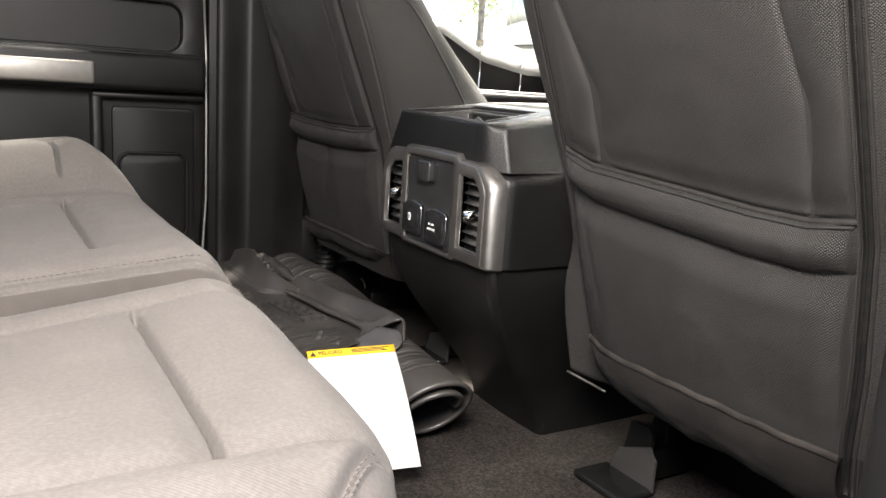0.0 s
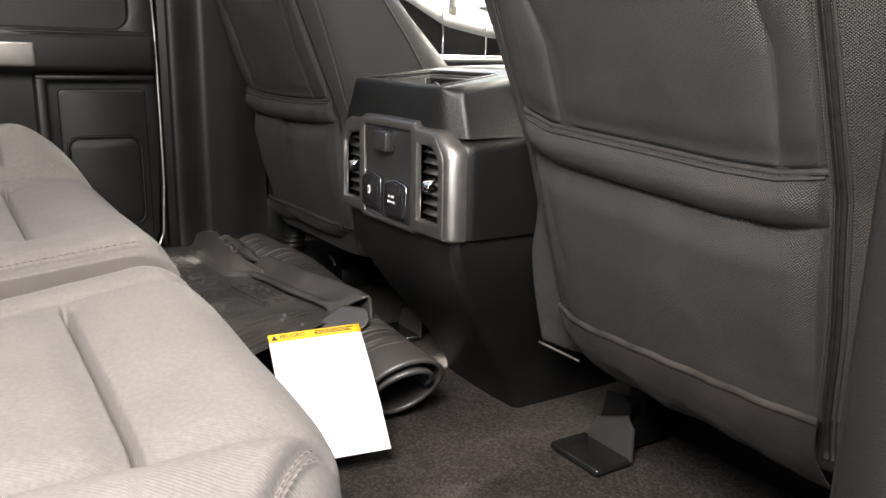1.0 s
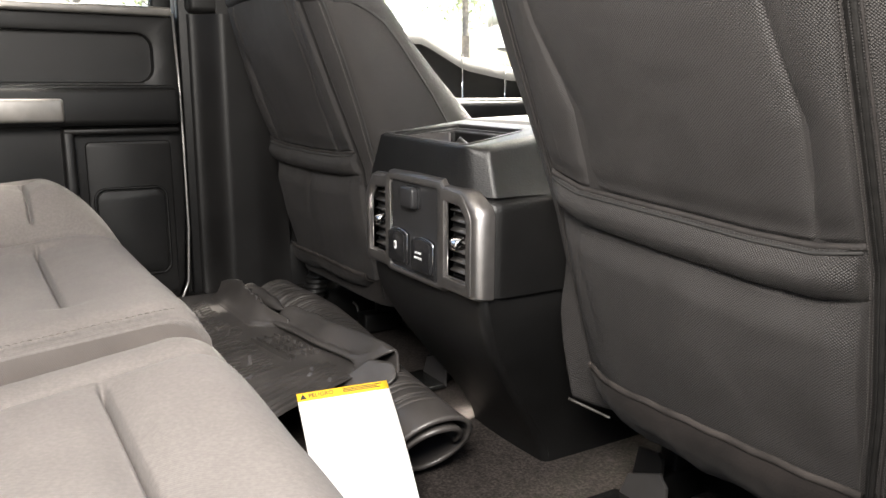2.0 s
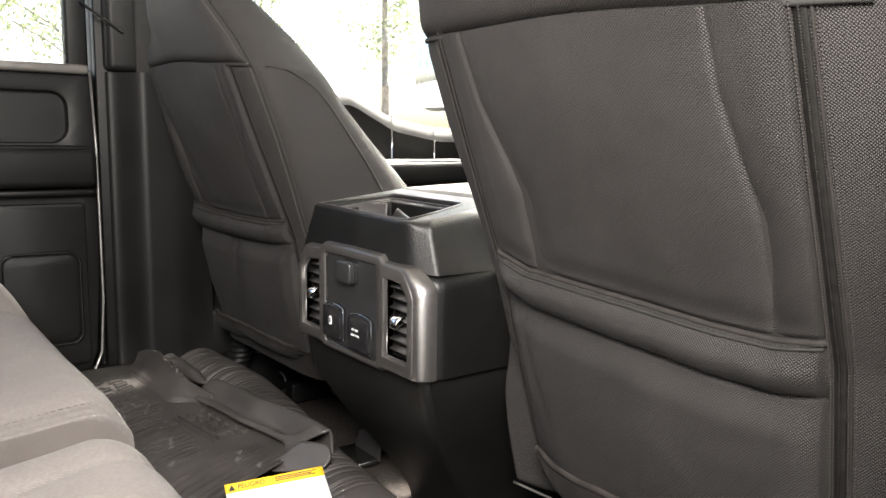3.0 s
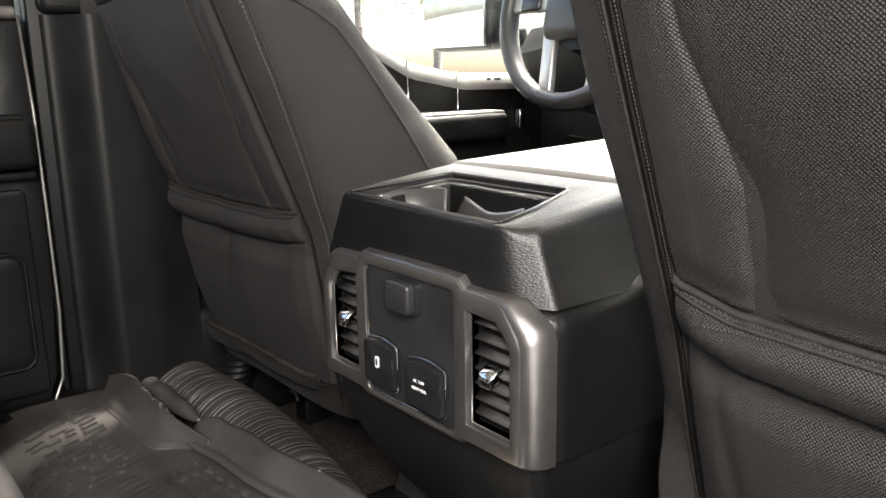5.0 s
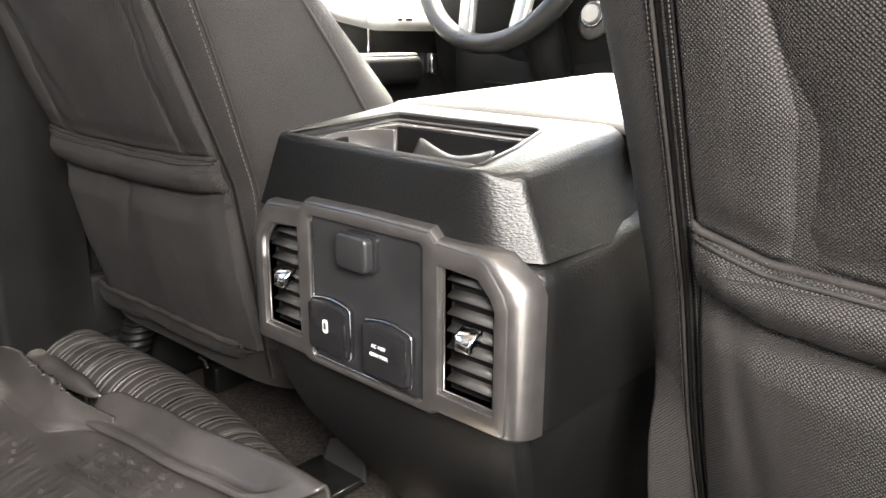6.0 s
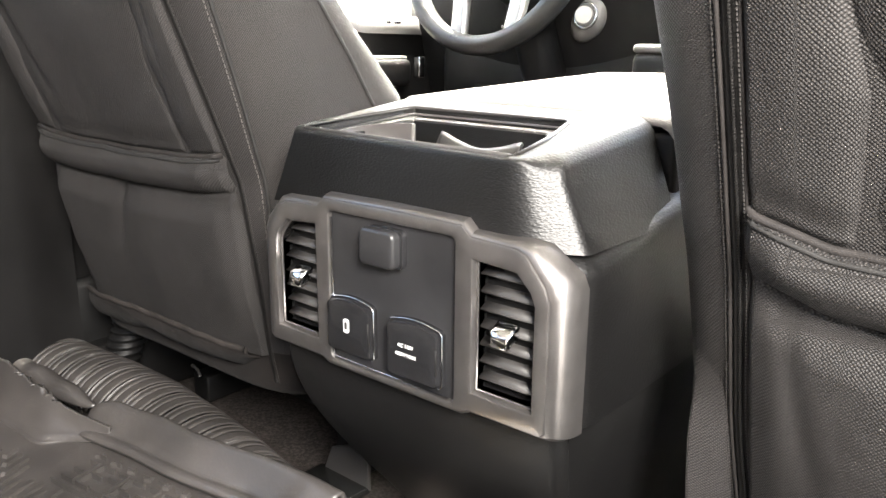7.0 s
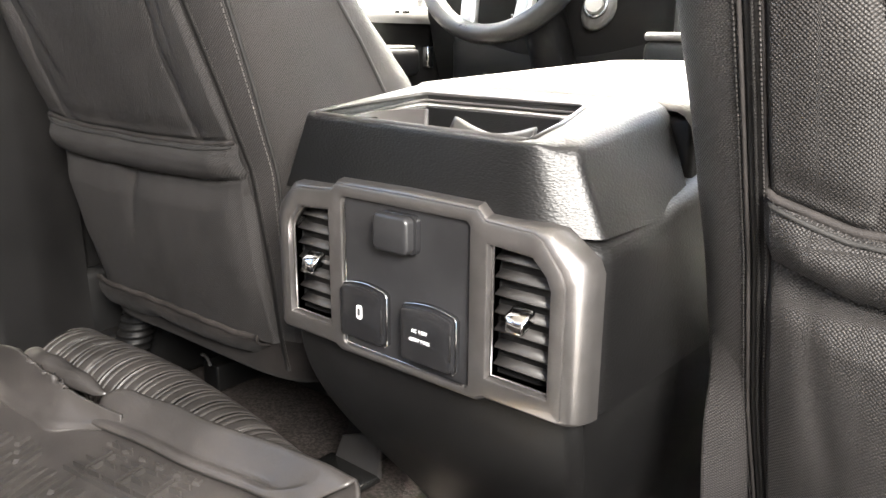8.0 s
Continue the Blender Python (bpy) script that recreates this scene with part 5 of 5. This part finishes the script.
# ---- dashboard and wheel ----
def dashboard():
    dash = empty("dashboard", 0.0, 1.0, 0.3, "black dashboard with pale sunlit top and centre stack", "dashboard")

    def top(a, b):
        x = -0.75 + 1.5 * a
        y = 0.86 + 0.50 * b - 0.05 * bell(x + 0.435, 0.22)
        hood = 0.05 * bell(x + 0.435, 0.20) * (1 - b)
        return (x, y, 0.70 + hood - 0.06 * (1 - smooth01(b / 0.12)) + 0.01 * b)
    part("dash_top", grid(top, 60, 20), PLASTIC_GREY, dash)

    def front(a, b):
        x = -0.75 + 1.5 * a
        z = 0.30 + 0.34 * b + 0.05 * bell(x + 0.435, 0.20) * b
        y = 0.86 - 0.05 * bell(x + 0.435, 0.22) * b + 0.09 * (1 - b) + 0.0
        return (x, y, z)
    part("dash_front", grid(front, 60, 12), PLASTIC, dash)
    part("instrument_pod", box(-0.58, -0.29, 0.80, 0.83, 0.66, 0.745, 0.02, 3), PLASTIC_GREY, dash, "dark instrument surround")
    part("centre_stack", box(-0.17, 0.17, 0.80, 0.95, 0.30, 0.66, 0.02, 3), PANEL_BLACK, dash)
    part("stack_ledge", box(-0.178, 0.15, 0.72, 0.85, 0.43, 0.545, 0.015, 3), PLASTIC, dash)
    # pale cap paints the daylight on top of the black ledge
    part("ledge_pad", box(-0.176, 0.148, 0.722, 0.85, 0.543, 0.556, 0.006, 3), LID, dash, "padded ledge top, daylight painted as pale grey")
    part("knee_trim", tube([(-0.60, 0.872, 0.470), (-0.40, 0.868, 0.462), (-0.22, 0.872, 0.470)], 0.004, 6, 0.5), PLASTIC_GREY, dash)
    part("fuse_cover", box(-0.345, -0.225, 0.866, 0.876, 0.34, 0.44, 0.004, 2), PLASTIC_GREY, dash)
    part("knee_panel", box(-0.70, -0.20, 0.875, 0.94, 0.30, 0.60, 0.03, 4), PLASTIC, dash)
    part("column_shroud", tube([(-0.437, 0.80, 0.66), (-0.432, 0.84, 0.56), (-0.425, 0.875, 0.47), (-0.42, 0.90, 0.36)], 0.042, 16), PLASTIC, dash, "black steering column shroud")

    def pod(a, b):
        q, k = 2 * math.pi * a, math.pi * (b - 0.5)
        return (-0.328 + 0.034 * math.cos(k) * math.cos(q) + 0.012 * math.cos(k) * math.sin(q), 0.852 + 0.024 * math.sin(k), 0.599 + 0.042 * math.cos(k) * math.sin(q))
    part("button_pod", grid(pod, 28, 14, closed_u=True), LID, dash, "grey rounded pod round the start button")
    lever = [(-0.475 + 0.013 * k, 0.790 - 0.004 * math.sin(k), 0.584 - 0.003 * math.sin(math.pi * k / 6)) for k in range(7)]
    part("tilt_lever", tube(lever, 0.0045, 8, 0.5), CHROME, dash, "short bright tilt lever")
    btn = bmesh.new()
    bmesh.ops.create_cone(btn, cap_ends=True, segments=32, radius1=0.017, radius2=0.015, depth=0.012)
    btn.transform(Matrix.Translation((-0.324, 0.824, 0.603)) @ pose(0, 0, 0, 80, 0, 20))
    part("start_button", btn, ALU, dash, "round silver start button")
    ring = [(-0.324 + 0.021 * math.cos(q), 0.830 + 0.004 * math.sin(q), 0.603 + 0.021 * math.sin(q)) for q in [2 * math.pi * k / 24 for k in range(24)]]
    part("button_ring", tube(ring, 0.003, 6, closed=True), CHROME, dash)
    return dash


dashboard()


def steering_wheel():
    sw = empty("steering_wheel", -0.435, 0.723, 0.70, "black leather steering wheel with silver spokes", "steering wheel")
    m = Matrix.Translation((-0.447, 0.723, 0.730)) @ pose(0, 0, 0, 77, 0, -2)

    def rim(a, b):
        u, v = 2 * math.pi * a, 2 * math.pi * b
        r = 0.184 + 0.0175 * math.cos(v)
        return m @ Vector((r * math.cos(u), r * math.sin(u), 0.021 * math.sin(v)))
    part("rim", grid(rim, 72, 14, True, True), LEATHER, sw)
    hub = box(-0.075, 0.075, -0.07, 0.06, -0.03, 0.02, 0.025, 4)
    hub.transform(m)
    part("hub", hub, LEATHER, sw)
    for sp_x in (-1, 1):
        arm = box(sp_x * 0.115 - 0.06, sp_x * 0.115 + 0.06, -0.012, 0.040, -0.012, 0.006, 0.006, 2)
        arm.transform(m)
        part("spoke", arm, ALU, sw, "satin silver spoke")
        low = bmesh.new()
        add(low, box(-0.016, 0.016, -0.185, -0.040, -0.014, 0.004, 0.006, 2))
        for v in low.verts:
            v.co.x += sp_x * ((0.046 if sp_x < 0 else 0.064) + 0.30 * (v.co.y + 0.19) * 0.35)
        low.transform(m)
        part("lower_spoke", low, ALU, sw, "satin silver lower spoke")
    for s in (-1, 1):
        pad = box(s * 0.115 - 0.026, s * 0.115 + 0.026, -0.012, 0.022, 0.004, 0.014, 0.005, 2)
        pad.transform(m)
        part("button_pad", pad, GLOSS_BLACK, sw)
    part("column", tube([(-0.437, 0.72, 0.69), (-0.437, 0.80, 0.66), (-0.437, 0.92, 0.60)], 0.05, 14), PLASTIC, sw)
    return sw


steering_wheel()


# ---- outside: door mirror and trees ----
mir = empty("door_mirror", -1.0, 0.86, 0.66, "black door mirror with bright glass", "mirror")
part("housing", box(-1.13, -0.87, 0.885, 0.985, 0.66, 0.897, 0.04, 4), PLASTIC, mir)
part("mirror_glass", box(-1.118, -0.882, 0.877, 0.887, 0.670, 0.889, 0.004), MIRROR, mir)
part("arm", box(-0.89, -0.79, 0.90, 0.94, 0.66, 0.71, 0.015, 3), PLASTIC, mir)


def tree(x, y, h, spread, seed):
    rnd = random.Random(seed)
    t = empty("tree", x, y, -0.78, "slender spring tree with pale green leaves", "tree", "trees by the yard")
    trunk = bmesh.new()
    lean = rnd.uniform(-0.4, 0.4)
    spine = [(x + lean * k / 6, y, -0.78 + h * 0.85 * k / 6) for k in range(7)]
    for k in range(6):
        tube([spine[k], spine[k + 1]], 0.14 * h / 9 * (1 - k / 7), 8, bm=trunk)
    ends = []
    for k in range(14):
        z = rnd.uniform(0.3, 0.85)
        a = rnd.uniform(0, 6.28)
        ln = spread * rnd.uniform(0.5, 1.0) * (1.2 - z)
        p = Vector((x + lean * z, y, -0.78 + h * z))
        q = p + Vector((ln * math.cos(a), ln * math.sin(a), ln * 0.5))
        tube([p, (p + q) / 2 + Vector((0, 0, 0.1)), q], 0.03, 5, bm=trunk)
        ends += [q, (p + q) / 2]
    part("trunk", trunk, BARK, t)
    vs, fs = [], []
    for c in ends:
        for _ in range(70):
            p = c + Vector((rnd.gauss(0, 0.5), rnd.gauss(0, 0.5), rnd.gauss(0, 0.4)))
            a, s = Vector((rnd.uniform(-1, 1), rnd.uniform(-1, 1), rnd.uniform(-1, 1))).normalized(), rnd.uniform(0.06, 0.13)
            b = a.orthogonal().normalized()
            k = len(vs)
            vs += [p - a * s, p + b * s * 0.5, p + a * s, p - b * s * 0.5]
            fs.append((k, k + 1, k + 2, k + 3))
    me = bpy.data.meshes.new("crown")
    me.from_pydata([v - t.location for v in vs], [], fs)
    me.materials.append(LEAF)
    ob = new("crown", me)
    ob.parent = t
    return t


rnd = random.Random(4)
for k in range(16):
    a = radians(90 + 8 + 7.0 * k + rnd.uniform(-2, 2))
    d = rnd.uniform(24, 38)
    tree(d * math.cos(a), d * math.sin(a), rnd.uniform(8, 13), rnd.uniform(2.2, 3.4), 100 + k)
